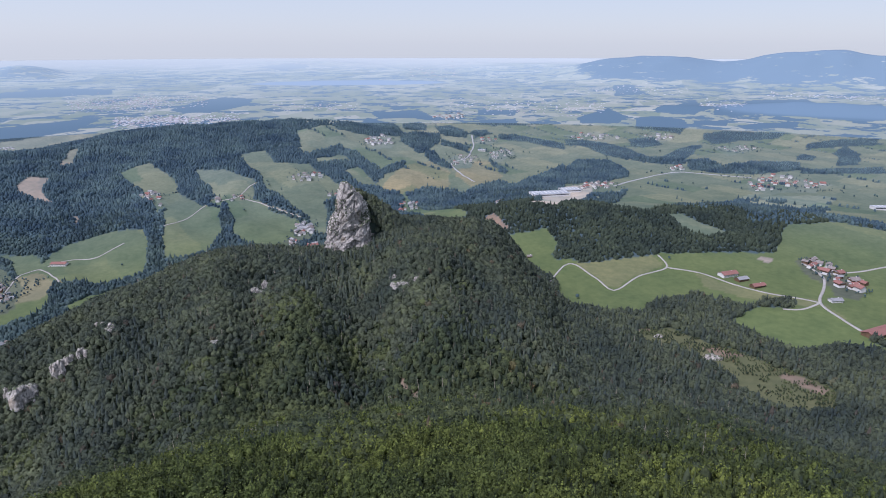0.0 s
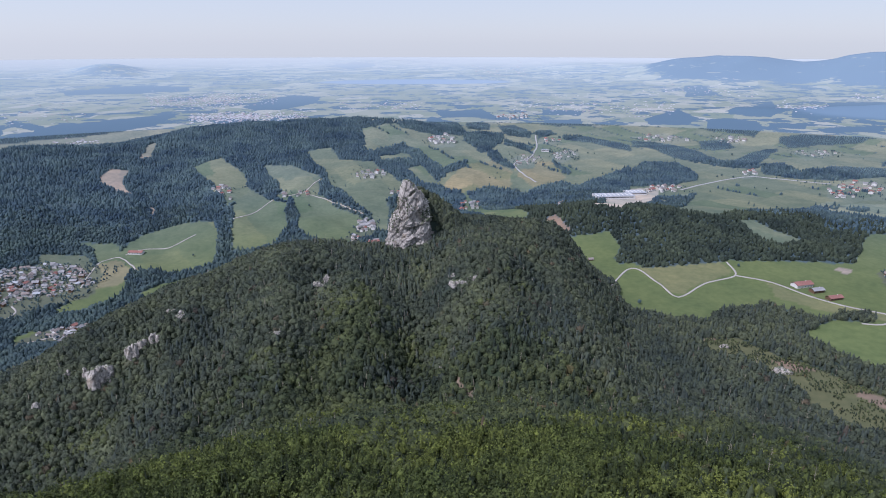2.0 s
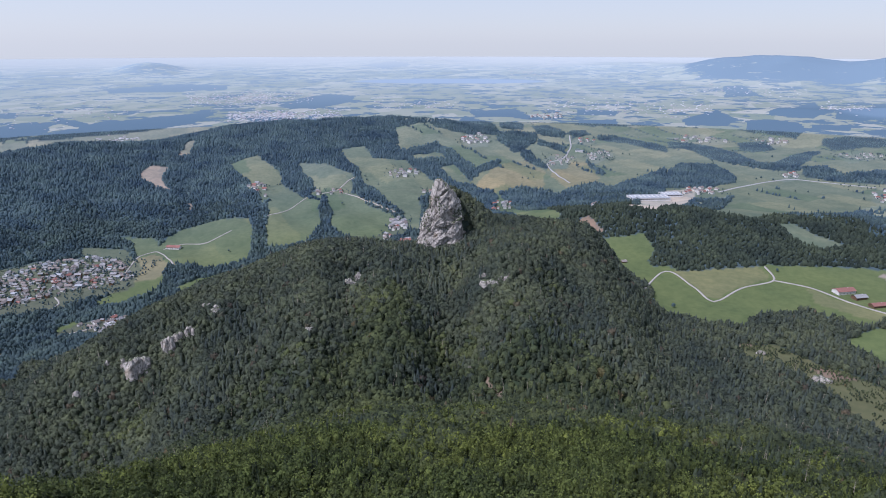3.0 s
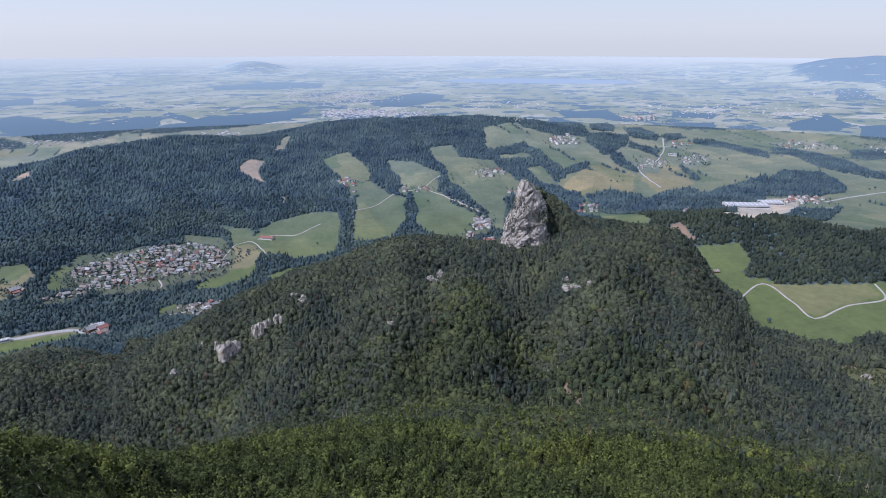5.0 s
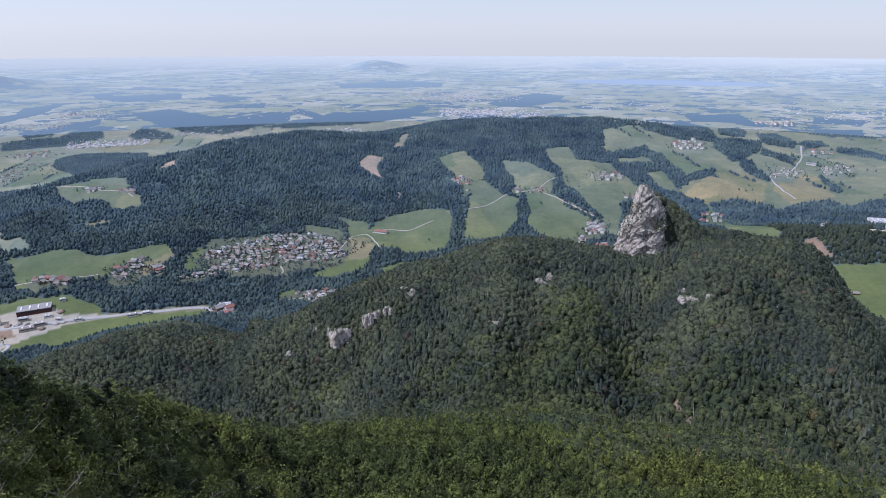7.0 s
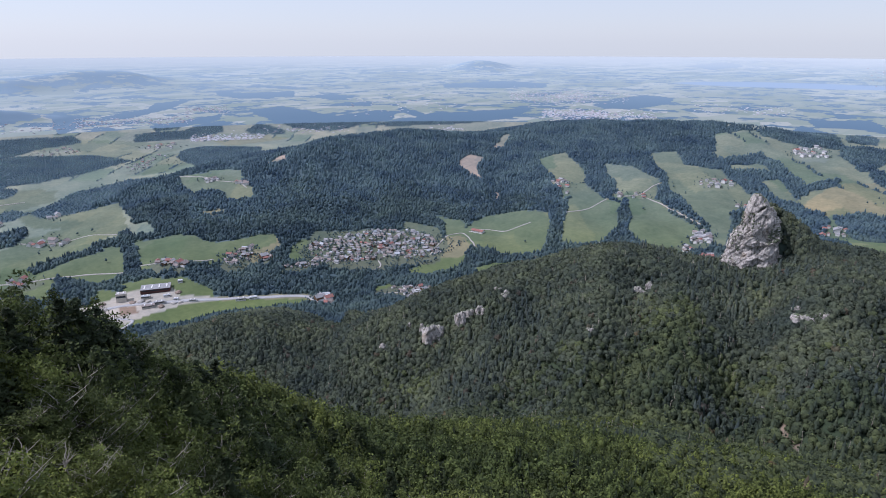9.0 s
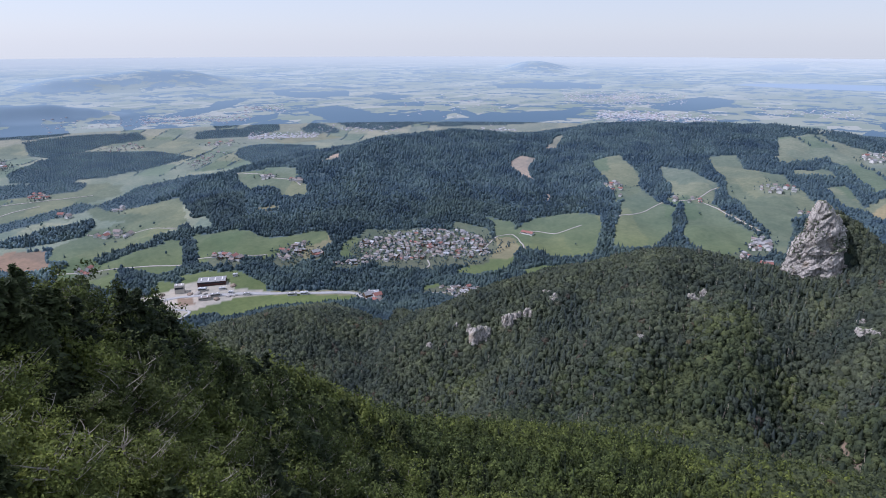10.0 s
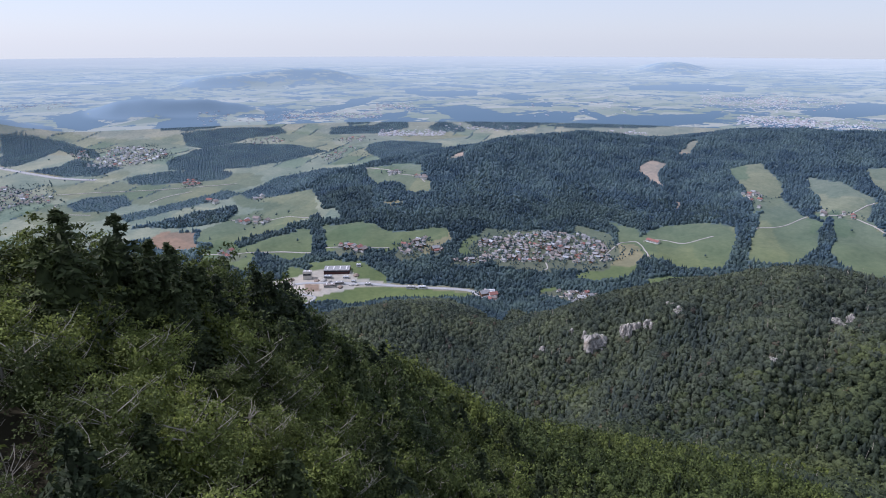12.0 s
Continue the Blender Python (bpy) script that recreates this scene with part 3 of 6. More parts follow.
outcrop(-492, 656, 38, 45, 30)
outcrop(-506, 655, 16, 35, 13)
outcrop(-463, 684, 21, 47, 14)
outcrop(-456, 698, 18, 40, 13)
outcrop(-441, 705, 13, 28, 11)
outcrop(-419, 735, 15, 25, 12)
outcrop(-436, 746, 14, 22, 11)
outcrop(-368, 715, 8, 20, 7)
outcrop(-243, 773, 30, 33, 21)
outcrop(-234, 788, 12, 31, 9)
outcrop(-52, 776, 29, 29, 20)
outcrop(-39, 781, 15, 27, 11)
outcrop(-65, 797, 12, 21, 8)
outcrop(-256, 647, 12, 17, 10)
outcrop(-261, 632, 6, 17, 5)
outcrop(-297, 623, 7, 16, 6)
outcrop(-553, 622, 9, 26, 8)
outcrop(-531, 656, 11, 29, 9)
outcrop(-258, 649, 11, 17, 9)
outcrop(385, 820, 20, 19, 18)
outcrop(-416, 730, 13, 25, 9)
outcrop(-369, 714, 8, 21, 6)
outcrop(-65, 657, 7, 18, 6)
outcrop(331, 893, 11, 15, 8)

# towns out on the plain: bearing, distance, half width in degrees, half depth, houses
TOWNS = []


def town(*row):
    TOWNS.append(row)


town(-26.7, 3888, 2.8, 104, 420)
town(-24.3, 3488, 2.3, 78, 320)
town(-54.4, 3076, 2.3, 49, 150)
town(-55.7, 3640, 1.5, 53, 80)
town(-35.7, 3167, 1.5, 28, 40)
town(-47.7, 3190, 3.0, 47, 50)
town(-39.4, 3666, 4.1, 154, 60)
town(-61.1, 3453, 3.6, 77, 200)
town(-54.3, 3098, 2.5, 46, 150)
town(-83.3, 3876, 2.0, 46, 70)
town(-68.7, 3443, 3.0, 71, 50)
town(30.7, 4068, 3.6, 36, 120)
town(23.3, 3820, 1.5, 91, 70)
town(7.2, 3699, 5.6, 132, 170)
town(-0.7, 4475, 2.0, 139, 90)
town(-11.0, 3688, 3.0, 76, 60)
town(16.2, 4104, 4.1, 85, 80)
town(-22.8, 3899, 2.5, 98, 160)
town(-20.8, 3478, 2.8, 77, 200)

# ---- materials ----
def material(name, rough=.9):
    m = bpy.data.materials.new(name)
    m.use_nodes = True
    n, l = m.node_tree.nodes, m.node_tree.links
    b = n["Principled BSDF"]
    b.inputs["Roughness"].default_value = rough
    b.inputs["Specular IOR Level"].default_value = .2
    return m, n, l, b


def ramp(n, l, source, stops):
    r = n.new("ShaderNodeValToRGB")
    while len(r.color_ramp.elements) < len(stops):
        r.color_ramp.elements.new(.5)
    for e, (at, c) in zip(r.color_ramp.elements, stops):
        e.position, e.color = at, (*c, 1)
    l.new(source, r.inputs[0])
    return r.outputs[0]


def noise_tex(n, l, scale, detail=4, coords=None, rough=.6):
    t = n.new("ShaderNodeTexNoise")
    t.inputs["Scale"].default_value, t.inputs["Detail"].default_value, t.inputs["Roughness"].default_value = scale, detail, rough
    if coords is None:
        g = n.new("ShaderNodeNewGeometry")
        coords = g.outputs["Position"]
    l.new(coords, t.inputs["Vector"])
    return t.outputs["Fac"]


def mix(n, l, a, b, fac, how="MIX"):
    m = n.new("ShaderNodeMix")
    m.data_type, m.blend_type = "RGBA", how
    for source, socket in ((fac, m.inputs[0]), (a, m.inputs[6]), (b, m.inputs[7])):
        if isinstance(source, (int, float)):
            socket.default_value = source
        elif isinstance(source, tuple):
            socket.default_value = (*source, 1)
        else:
            l.new(source, socket)
    return m.outputs[2]


def bump(n, l, b, height_source, strength, distance):
    k = n.new("ShaderNodeBump")
    k.inputs["Strength"].default_value, k.inputs["Distance"].default_value = strength, distance
    l.new(height_source, k.inputs["Height"])
    l.new(k.outputs[0], b.inputs["Normal"])


def grained(name, dark, light, scale, rough=.9, relief=0.0, second=None, metal=0.0):
    """A surface that wanders between two colours at two scales."""
    m, n, l, b = material(name, rough)
    b.inputs["Metallic"].default_value = metal
    big = noise_tex(n, l, scale * .13, 3)
    fine = noise_tex(n, l, scale, 5)
    c = mix(n, l, ramp(n, l, fine, ((.3, dark), (.7, light))), ramp(n, l, big, ((.3, dark), (.7, light))), .45)
    if second:
        c = mix(n, l, c, second, ramp(n, l, noise_tex(n, l, scale * .05, 2), ((.52, (0, 0, 0)), (.66, (1, 1, 1)))))
    l.new(c, b.inputs["Base Color"])
    if relief:
        bump(n, l, b, fine, .8, relief)
    return m


def foliage(name, dark, light, dry=None, lively=.8, relief=0.0, soft=.22):
    """Leaves whose green differs from tree to tree and clump to clump."""
    m, n, l, b = material(name, .75)
    g = n.new("ShaderNodeNewGeometry")
    o = n.new("ShaderNodeObjectInfo")
    tree = n.new("ShaderNodeAttribute")
    tree.attribute_name = "tint"
    s = n.new("ShaderNodeMath")
    s.operation = "ADD"
    l.new(tree.outputs["Fac"], s.inputs[0])
    l.new(o.outputs["Random"], s.inputs[1])
    w = n.new("ShaderNodeMath")
    w.operation = "FRACT"
    l.new(s.outputs[0], w.inputs[0])
    stops = [(0, dark), (.9, light), (1, light)]
    if dry:
        stops = [(0, dark), (.88, light), (.986, light), (.993, dry)]
    c = ramp(n, l, w.outputs[0], stops)
    leaf = ramp(n, l, g.outputs["Random Per Island"], ((0, (.62, .63, .65)), (1, (1.42, 1.40, 1.30))))
    c = mix(n, l, c, leaf, lively, "MULTIPLY")
    stand = ramp(n, l, noise_tex(n, l, .010, 4), ((.34, (.55, .63, .70)), (.66, (1.27, 1.25, 1.02))))
    c = mix(n, l, c, stand, .9, "MULTIPLY")
    patch = ramp(n, l, noise_tex(n, l, .045, 3), ((.35, (.78, .82, .86)), (.68, (1.16, 1.15, 1.0))))
    c = mix(n, l, c, patch, .8, "MULTIPLY")
    leafy = noise_tex(n, l, .75, 4, None, .7)
    c = mix(n, l, c, ramp(n, l, leafy, ((.34, (.70, .72, .74)), (.66, (1.34, 1.32, 1.24)))), lively, "MULTIPLY")
    if relief:
        clump = noise_tex(n, l, .42, 5, None, .72)
        c = mix(n, l, c, ramp(n, l, clump, ((.36, (.62, .64, .66)), (.64, (1.36, 1.34, 1.28)))), min(.8, 1.2 * lively), "MULTIPLY")
        bump(n, l, b, clump, 1.0, relief)
    l.new(c, b.inputs["Base Color"])
    tr = n.new("ShaderNodeBsdfTranslucent")
    l.new(c, tr.inputs[0])
    ms = n.new("ShaderNodeMixShader")
    ms.inputs[0].default_value = soft
    l.new(b.outputs[0], ms.inputs[1])
    l.new(tr.outputs[0], ms.inputs[2])
    l.new(ms.outputs[0], n["Material Output"].inputs[0])
    return m


BEECH = foliage("beech_leaves", (.039, .050, .017), (.138, .161, .047), None, .9)
SPRUCE = foliage("spruce_needles", (.030, .040, .020), (.064, .080, .034))
# from here on haze is mixed into the greens, paler and bluer farther out
HAZED_RIDGE_LEAVES = foliage("hazed_ridge_beech_leaves", (.072, .085, .071), (.114, .131, .092), (.12, .095, .075), .35, 2.2)
HAZED_RIDGE_NEEDLES = foliage("hazed_ridge_spruce_needles", (.052, .064, .060), (.080, .097, .084), (.11, .09, .075), .35)
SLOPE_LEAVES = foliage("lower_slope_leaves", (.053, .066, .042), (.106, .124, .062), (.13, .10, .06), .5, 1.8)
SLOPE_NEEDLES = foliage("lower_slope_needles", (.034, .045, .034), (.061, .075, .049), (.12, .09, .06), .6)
# extra translucency flattens the shading of these woods, as haze would
HAZED_VALLEY_TREES = foliage("hazed_valley_woodland", (.086, .129, .162), (.124, .175, .202), None, .3, 1.6, .45)
HAZED_HILL_TREES = foliage("hazed_hill_woodland", (.096, .149, .204), (.130, .189, .245), None, .25, 1.4, .42)
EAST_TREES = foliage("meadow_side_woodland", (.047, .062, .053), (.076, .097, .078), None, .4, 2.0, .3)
HAZED_RIVER_TREES = foliage("hazed_river_plain_woodland", (.150, .220, .292), (.190, .266, .340), None, .25, 1.2, .45)
HAZED_FAR_TREES = foliage("hazed_far_woodland", (.142, .208, .274), (.178, .248, .316), None, .25, 1.2, .45)
BARK = grained("grey_beech_bark", (.22, .20, .16), (.42, .385, .31), 1.2)
DARK_BARK = grained("dark_spruce_bark", (.045, .035, .028), (.10, .08, .065), 1.2)
DEAD_WOOD = grained("bleached_dead_wood", (.23, .205, .165), (.38, .34, .27), 1.5)
def limestone():
    """Weathered grey limestone: pale faces, ochre stains, dark upright cracks and grassy ledges."""
    m, n, l, b = material("limestone", .95)
    g = n.new("ShaderNodeNewGeometry")
    k = n.new("ShaderNodeMapping")
    k.inputs["Scale"].default_value = (1, 1, .45)
    l.new(g.outputs["Position"], k.inputs[0])
    big = noise_tex(n, l, .035, 3, k.outputs[0])
    mid = noise_tex(n, l, .20, 6, k.outputs[0], .75)
    c = mix(n, l, ramp(n, l, big, ((.35, (.20, .187, .17)), (.65, (.46, .42, .37)))), ramp(n, l, mid, ((.38, (.12, .115, .105)), (.47, (.36, .335, .30)), (.64, (.56, .515, .455)))), .75)
    v = n.new("ShaderNodeTexVoronoi")
    v.feature = "DISTANCE_TO_EDGE"
    v.inputs["Scale"].default_value = .14
    l.new(k.outputs[0], v.inputs["Vector"])
    crack = ramp(n, l, v.outputs["Distance"], ((.0, (.30, .30, .30)), (.10, (1, 1, 1))))
    c = mix(n, l, c, crack, .65, "MULTIPLY")
    stain = ramp(n, l, noise_tex(n, l, .05, 4), ((.56, (0, 0, 0)), (.68, (1, 1, 1))))
    c = mix(n, l, c, (.30, .24, .17), mix(n, l, (0, 0, 0), stain, .65))
    s = n.new("ShaderNodeSeparateXYZ")
    l.new(g.outputs["Normal"], s.inputs[0])
    ledge = ramp(n, l, s.outputs["Z"], ((.55, (0, 0, 0)), (.75, (1, 1, 1))))
    tuft = ramp(n, l, noise_tex(n, l, .2, 3), ((.42, (0, 0, 0)), (.55, (1, 1, 1))))
    c = mix(n, l, c, (.075, .095, .045), mix(n, l, ledge, tuft, 1.0, "MULTIPLY"))
    l.new(c, b.inputs["Base Color"])
    bump(n, l, b, mid, .6, .5)
    return m


ROCK = limestone()
GRAVEL = grained("pale_gravel", (.25, .235, .21), (.44, .41, .37), .3)
ASPHALT = grained("worn_asphalt", (.28, .28, .275), (.40, .395, .385), .3)
PLASTER = grained("off_white_plaster", (.54, .525, .50), (.72, .70, .67), .5)
TIMBER = grained("weathered_timber", (.09, .055, .035), (.20, .13, .08), .8)
ROOF_RED = grained("red_clay_tiles", (.20, .095, .08), (.31, .155, .13), .7)
ROOF_BROWN = grained("brown_tiles", (.17, .145, .13), (.29, .25, .23), .7)
ROOF_GREY = grained("grey_slate", (.18, .18, .185), (.34, .335, .33), .7)
METAL_ROOF = grained("light_sheet_metal", (.27, .285, .30), (.40, .42, .44), .2, .5)
GLASS_DARK = grained("window_glass", (.02, .025, .03), (.04, .05, .06), .5, .1)


def land_material():
    """Grassland, fields and forest floor, from the colour laid down in the plan."""
    m, n, l, b = material("land", .95)
    a = n.new("ShaderNodeVertexColor")
    a.layer_name = "cover"
    big = ramp(n, l, noise_tex(n, l, .011, 4), ((.3, (.82, .86, .85)), (.7, (1.18, 1.12, 1.05))))
    fine = ramp(n, l, noise_tex(n, l, .09, 5), ((.3, (.86, .88, .86)), (.7, (1.14, 1.10, 1.08))))
    c = mix(n, l, mix(n, l, a.outputs[0], big, 1.0, "MULTIPLY"), fine, 1.0, "MULTIPLY")
    l.new(c, b.inputs["Base Color"])
    b.inputs["Specular IOR Level"].default_value = .05
    return m


LAND = land_material()


def plain_material():
    """The plain far out: a patchwork of fields, woods with ragged edges, a lake and hills, with haze painted in, paler
    with distance.
    """
    m, n, l, b = material("far_plain", .95)

    def attribute(name, kind):
        a = n.new("ShaderNodeVertexColor" if kind else "ShaderNodeAttribute")
        if kind:
            a.layer_name = name
            q = n.new("ShaderNodeSeparateColor")
            l.new(a.outputs[0], q.inputs[0])
            return q.outputs
        a.attribute_name = name
        return a.outputs["Vector"]
    plan = attribute("plan", False)
    wood_here, hill, far = attribute("use", True)
    water, horizon_haze, dark_hill = attribute("lie", True)

    def cells(scale, stretch, turn):
        k = n.new("ShaderNodeMapping")
        k.inputs["Scale"].default_value = (1, stretch, 0)
        k.inputs["Rotation"].default_value = (0, 0, turn)
        l.new(plan, k.inputs[0])
        v = n.new("ShaderNodeTexVoronoi")
        v.voronoi_dimensions = "2D"
        v.inputs["Scale"].default_value = scale
        l.new(k.outputs[0], v.inputs["Vector"])
        q = n.new("ShaderNodeSeparateColor")
        l.new(v.outputs["Color"], q.inputs[0])
        return q.outputs
    near_cells, wide_cells = cells(6.5, .55, .5), cells(2.8, .6, -.3)
    # haze sits in the colours: fields and woods each fade to a paler, bluer twin
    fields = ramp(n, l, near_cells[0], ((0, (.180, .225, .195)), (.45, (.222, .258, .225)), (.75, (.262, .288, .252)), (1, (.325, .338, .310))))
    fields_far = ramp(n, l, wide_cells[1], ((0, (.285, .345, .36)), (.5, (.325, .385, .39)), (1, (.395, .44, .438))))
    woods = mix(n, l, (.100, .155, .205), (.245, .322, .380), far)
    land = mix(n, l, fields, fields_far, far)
    # woods: large forests, copses and hedges
    big = noise_tex(n, l, .8, 2, plan, .5)
    mid = noise_tex(n, l, 4.0, 4, plan, .62)
    small = noise_tex(n, l, 11.0, 4, plan, .6)

    def add(a, c, how="ADD", k=None):
        t = n.new("ShaderNodeMath")
        t.operation = how
        for source, socket in ((a, t.inputs[0]), (c, t.inputs[1]), (k, t.inputs[2])):
            if source is None:
                continue
            if isinstance(source, (int, float)):
                socket.default_value = source
            else:
                l.new(source, socket)
        return t.outputs[0]
    f = add(add(big, .16, "MULTIPLY"), add(add(mid, .54, "MULTIPLY"), add(small, .30, "MULTIPLY")))
    f = add(f, add(wood_here, .16, "MULTIPLY"))
    f = add(f, add(hill, .12, "MULTIPLY"))
    grove = ramp(n, l, f, ((.522, (0, 0, 0)), (.530, (1, 1, 1))))
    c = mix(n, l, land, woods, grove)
    # the hills' blue is haze painted into their colour
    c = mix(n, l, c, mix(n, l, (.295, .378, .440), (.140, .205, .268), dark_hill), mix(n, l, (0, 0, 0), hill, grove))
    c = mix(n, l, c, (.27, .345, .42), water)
    # the outermost stretch is painted towards the colour of the hazy sky
    c = mix(n, l, c, (.425, .462, .465), horizon_haze)
    l.new(c, b.inputs["Base Color"])
    b.inputs["Specular IOR Level"].default_value = .05
    return m


PLAIN = plain_material()

# ---- building helpers ----
def mesh_from(name, verts, faces, mats, tints=None, index=None):
    """A mesh from arrays of corners and of triangles."""
    me = bpy.data.meshes.new(name)
    verts, faces = np.asarray(verts, np.float32), np.asarray(faces, np.int32)
    k = faces.shape[1]
    me.vertices.add(len(verts))
    me.vertices.foreach_set("co", verts.ravel())
    me.loops.add(faces.size)
    me.loops.foreach_set("vertex_index", faces.ravel())
    me.polygons.add(len(faces))
    me.polygons.foreach_set("loop_start", np.arange(0, faces.size, k, dtype=np.int32))
    for m in mats:
        me.materials.append(m)
    if index is not None:
        me.polygons.foreach_set("material_index", np.asarray(index, np.int32))
    if tints is not None:
        t = me.attributes.new("tint", "FLOAT", "POINT")
        t.data.foreach_set("value", np.asarray(tints, np.float32))
    me.update(calc_edges=True)
    return me


def part(name, bm, mat, parent, label=""):
    """One mesh object of its own under a thing or under a part."""
    me = bpy.data.meshes.new(name)
    bm.to_mesh(me)
    bm.free()
    me.materials.append(mat)
    ob = new(name, me)
    ob.parent = parent
    return tagged(ob, label)


def inside(x, y, corners):
    """Which places lie inside an outline."""
    x, y = np.asarray(x), np.asarray(y)
    hit = np.zeros(x.shape, bool)
    for (ax, ay), (bx, by) in zip(corners, corners[1:] + corners[:1]):
        if ay != by:
            hit ^= ((ay > y) != (by > y)) & (x < (bx - ax) * (y - ay) / (by - ay) + ax)
    return hit


# the bluer second meadow tone, for far fields, has haze mixed in
TONES = {"cliff": (.085, .095, .050), "meadow": (.106, .136, .060), "mown": (.150, .160, .085), "brush": (.105, .112, .062), "hazed_meadow": (.116, .146, .108), "bright": (.112, .146, .062), "hay": (.185, .180, .118), "soil": (.200, .155, .122), "garden": (.096, .108, .082), "scar": (.265, .232, .205), "gravel": (.34, .32, .285)}
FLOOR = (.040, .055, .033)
# forest floor farther out, blued with haze
HAZED_FLOOR = (.072, .106, .126)
LITTER = (.040, .036, .024)


def wobble(x, y):
    """Field edges are never quite straight."""
    return (x + 10 * (value_noise(x, y, 28, 21) - .5) + 16 * (value_noise(x, y, 90, 22) - .5),
            y + 10 * (value_noise(x, y, 28, 23) - .5) + 16 * (value_noise(x, y, 90, 24) - .5))


def far_wood(x, y):
    """Woods, fields and hedges of the open country further out: true where trees stand."""
    r, az = np.hypot(x, y), np.degrees(np.arctan2(x, y))
    u = az * 60
    squash = np.interp(r, (2200, 3000, 4800), (1.0, .8, .45))
    v = r / squash
    u, v = u + 60 * (value_noise(u, v, 50, 37) - .5), v + 40 * (value_noise(u, v, 40, 38) - .5)
    f = value_noise(u, v, 300, 31) * .33 + value_noise(u, v * 1.3, 105, 32) * .37 + value_noise(u, v * 1.5, 40, 33) * .30
    return f > np.interp(r, (2200, 3300, 4400, 4800), (.505, .525, .55, .55)) + np.where((az < -16) & (r > 2600) & (r < 4300), .06, 0) + np.where((az < -58) & (r < 2600), .03, 0)


def cover(x, y):
    """Where trees stand, and the colour of the ground with distance haze mixed in."""
    x, y = np.asarray(x, float), np.asarray(y, float)
    r, az = np.hypot(x, y), np.degrees(np.arctan2(x, y))
    wood = np.ones(x.shape, bool)
    tint = np.empty(x.shape + (3,))
    # the floor takes on painted haze between 700 and 1500 m
    floor = np.array(FLOOR) + (np.array(HAZED_FLOOR) - FLOOR) * smooth_step(700, 1500, r)[..., None]
    floor += (np.array(LITTER) - floor) * smooth_step(300, 200, r)[..., None]
    tint[:] = floor
    u, v = wobble(x, y)
    open_country = (r > 2900) | ((r > 2250) & (az > -16)) | ((r > 1880 + 260 * (value_noise(x, y, 260, 39) - .5)) & (az < -60 + 9 * (value_noise(x, y, 240, 40) - .5))) | ((r > 1880) & (az > 12))
    open_country |= (r > np.interp(az, (-74, -71, -68.8, -64.8, -61, -56.3, -53.3, -51.7, -50, -46, -44, -30), (2020, 2100, 2230, 2370, 2430, 2480, 2300, 2300, 2380, 2500, 2600, 2900)) + 90 * (value_noise(x, y, 120, 45) - .5)) & (az < -30)
    open_country &= ~((az > -51) & (crest(x, y, LONG_HILL, 60) > 12 + 96 * smooth_step(1500, 2900, r)) & (az < -12) & (r < 3150))
    wood[open_country] = (far_wood(x, y) & (az > -30))[open_country]
    patch = value_noise(np.floor(az * 60 / 110) * 57, np.floor((r + 40 * value_noise(x, y, 200, 36)) / 60) * 91, 40, 35)
    # open fields carry haze in their colour, a touch more to the left
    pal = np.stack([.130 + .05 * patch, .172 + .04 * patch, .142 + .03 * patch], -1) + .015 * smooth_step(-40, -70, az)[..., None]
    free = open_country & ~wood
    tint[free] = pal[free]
    # and more haze is painted in from 2650 m out
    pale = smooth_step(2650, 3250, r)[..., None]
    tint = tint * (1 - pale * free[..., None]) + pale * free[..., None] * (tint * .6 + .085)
    for tone, corners in FIELDS:
        hit = inside(u, v, corners)
        wood &= ~hit
        tint[hit] = TONES[tone]
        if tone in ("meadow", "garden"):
            # haze painted over far meadows and gardens, in two steps
            grass_haze = (smooth_step(1250, 2000, r) * hit)[..., None]
            tint = tint * (1 - grass_haze) + grass_haze * np.array((.112, .145, .108))
            grass_haze = (smooth_step(1750, 2700, r) * hit)[..., None]
            tint = tint * (1 - grass_haze) + grass_haze * np.array((.146, .178, .158))
    # this factor mixes a share of haze into all open ground from 1750 m out
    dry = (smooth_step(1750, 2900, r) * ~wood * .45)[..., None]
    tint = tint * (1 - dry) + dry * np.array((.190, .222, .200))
    for corners in WOODS:
        hit = inside(u, v, corners)
        wood |= hit
        tint[hit] = floor[hit]
    for width, places in ROADS:
        for (ax, ay), (bx, by) in zip(places, places[1:]):
            s = np.clip(((x - ax) * (bx - ax) + (y - ay) * (by - ay)) / ((bx - ax) ** 2 + (by - ay) ** 2 + 1e-6), 0, 1)
            by_lane = (x - ax - s * (bx - ax)) ** 2 + (y - ay - s * (by - ay)) ** 2 < (width * .5 + (9 if width > 5 else 3)) ** 2
            tint[by_lane & wood] = TONES["hay"]
            wood &= ~by_lane
    # meadows fall into parcels, mown and grazed at different times, some with a hedge along the edge
    a = (x * .82 + y * .57 + 24 * value_noise(x, y, 90, 63)) / 92
    i = np.floor(a)
    b = (y * .82 - x * .57 + 30 * value_noise(x, y, 130, 65)) / 165 + np.sin(i * 12.9898) * 43.7
    h = np.sin(i * 127.1 + np.floor(b) * 311.7) * 43758.5453
    h = (h - np.floor(h))[..., None]
    shade = np.where(h < .42, (1.0, 1.0, 1.0), np.where(h < .66, (1.14, 1.08, 1.04), np.where(h < .84, (1.30, 1.18, 1.10), (.86, .93, .88))))
    much = (smooth_step(1350, 1800, r) * ~wood)[..., None]
    tint = tint * (1 + much * (shade - 1))
    edge = np.minimum(a - i, i + 1 - a) * 92
    wood |= (edge < 5) & (h[..., 0] > .80) & open_country & ~wood & (r > 2050) & (value_noise(x, y, 60, 66) > .35)
    woodland = open_country & wood
    # a haze-blue floor under the woods of the open country
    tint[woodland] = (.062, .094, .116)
    return wood, tint


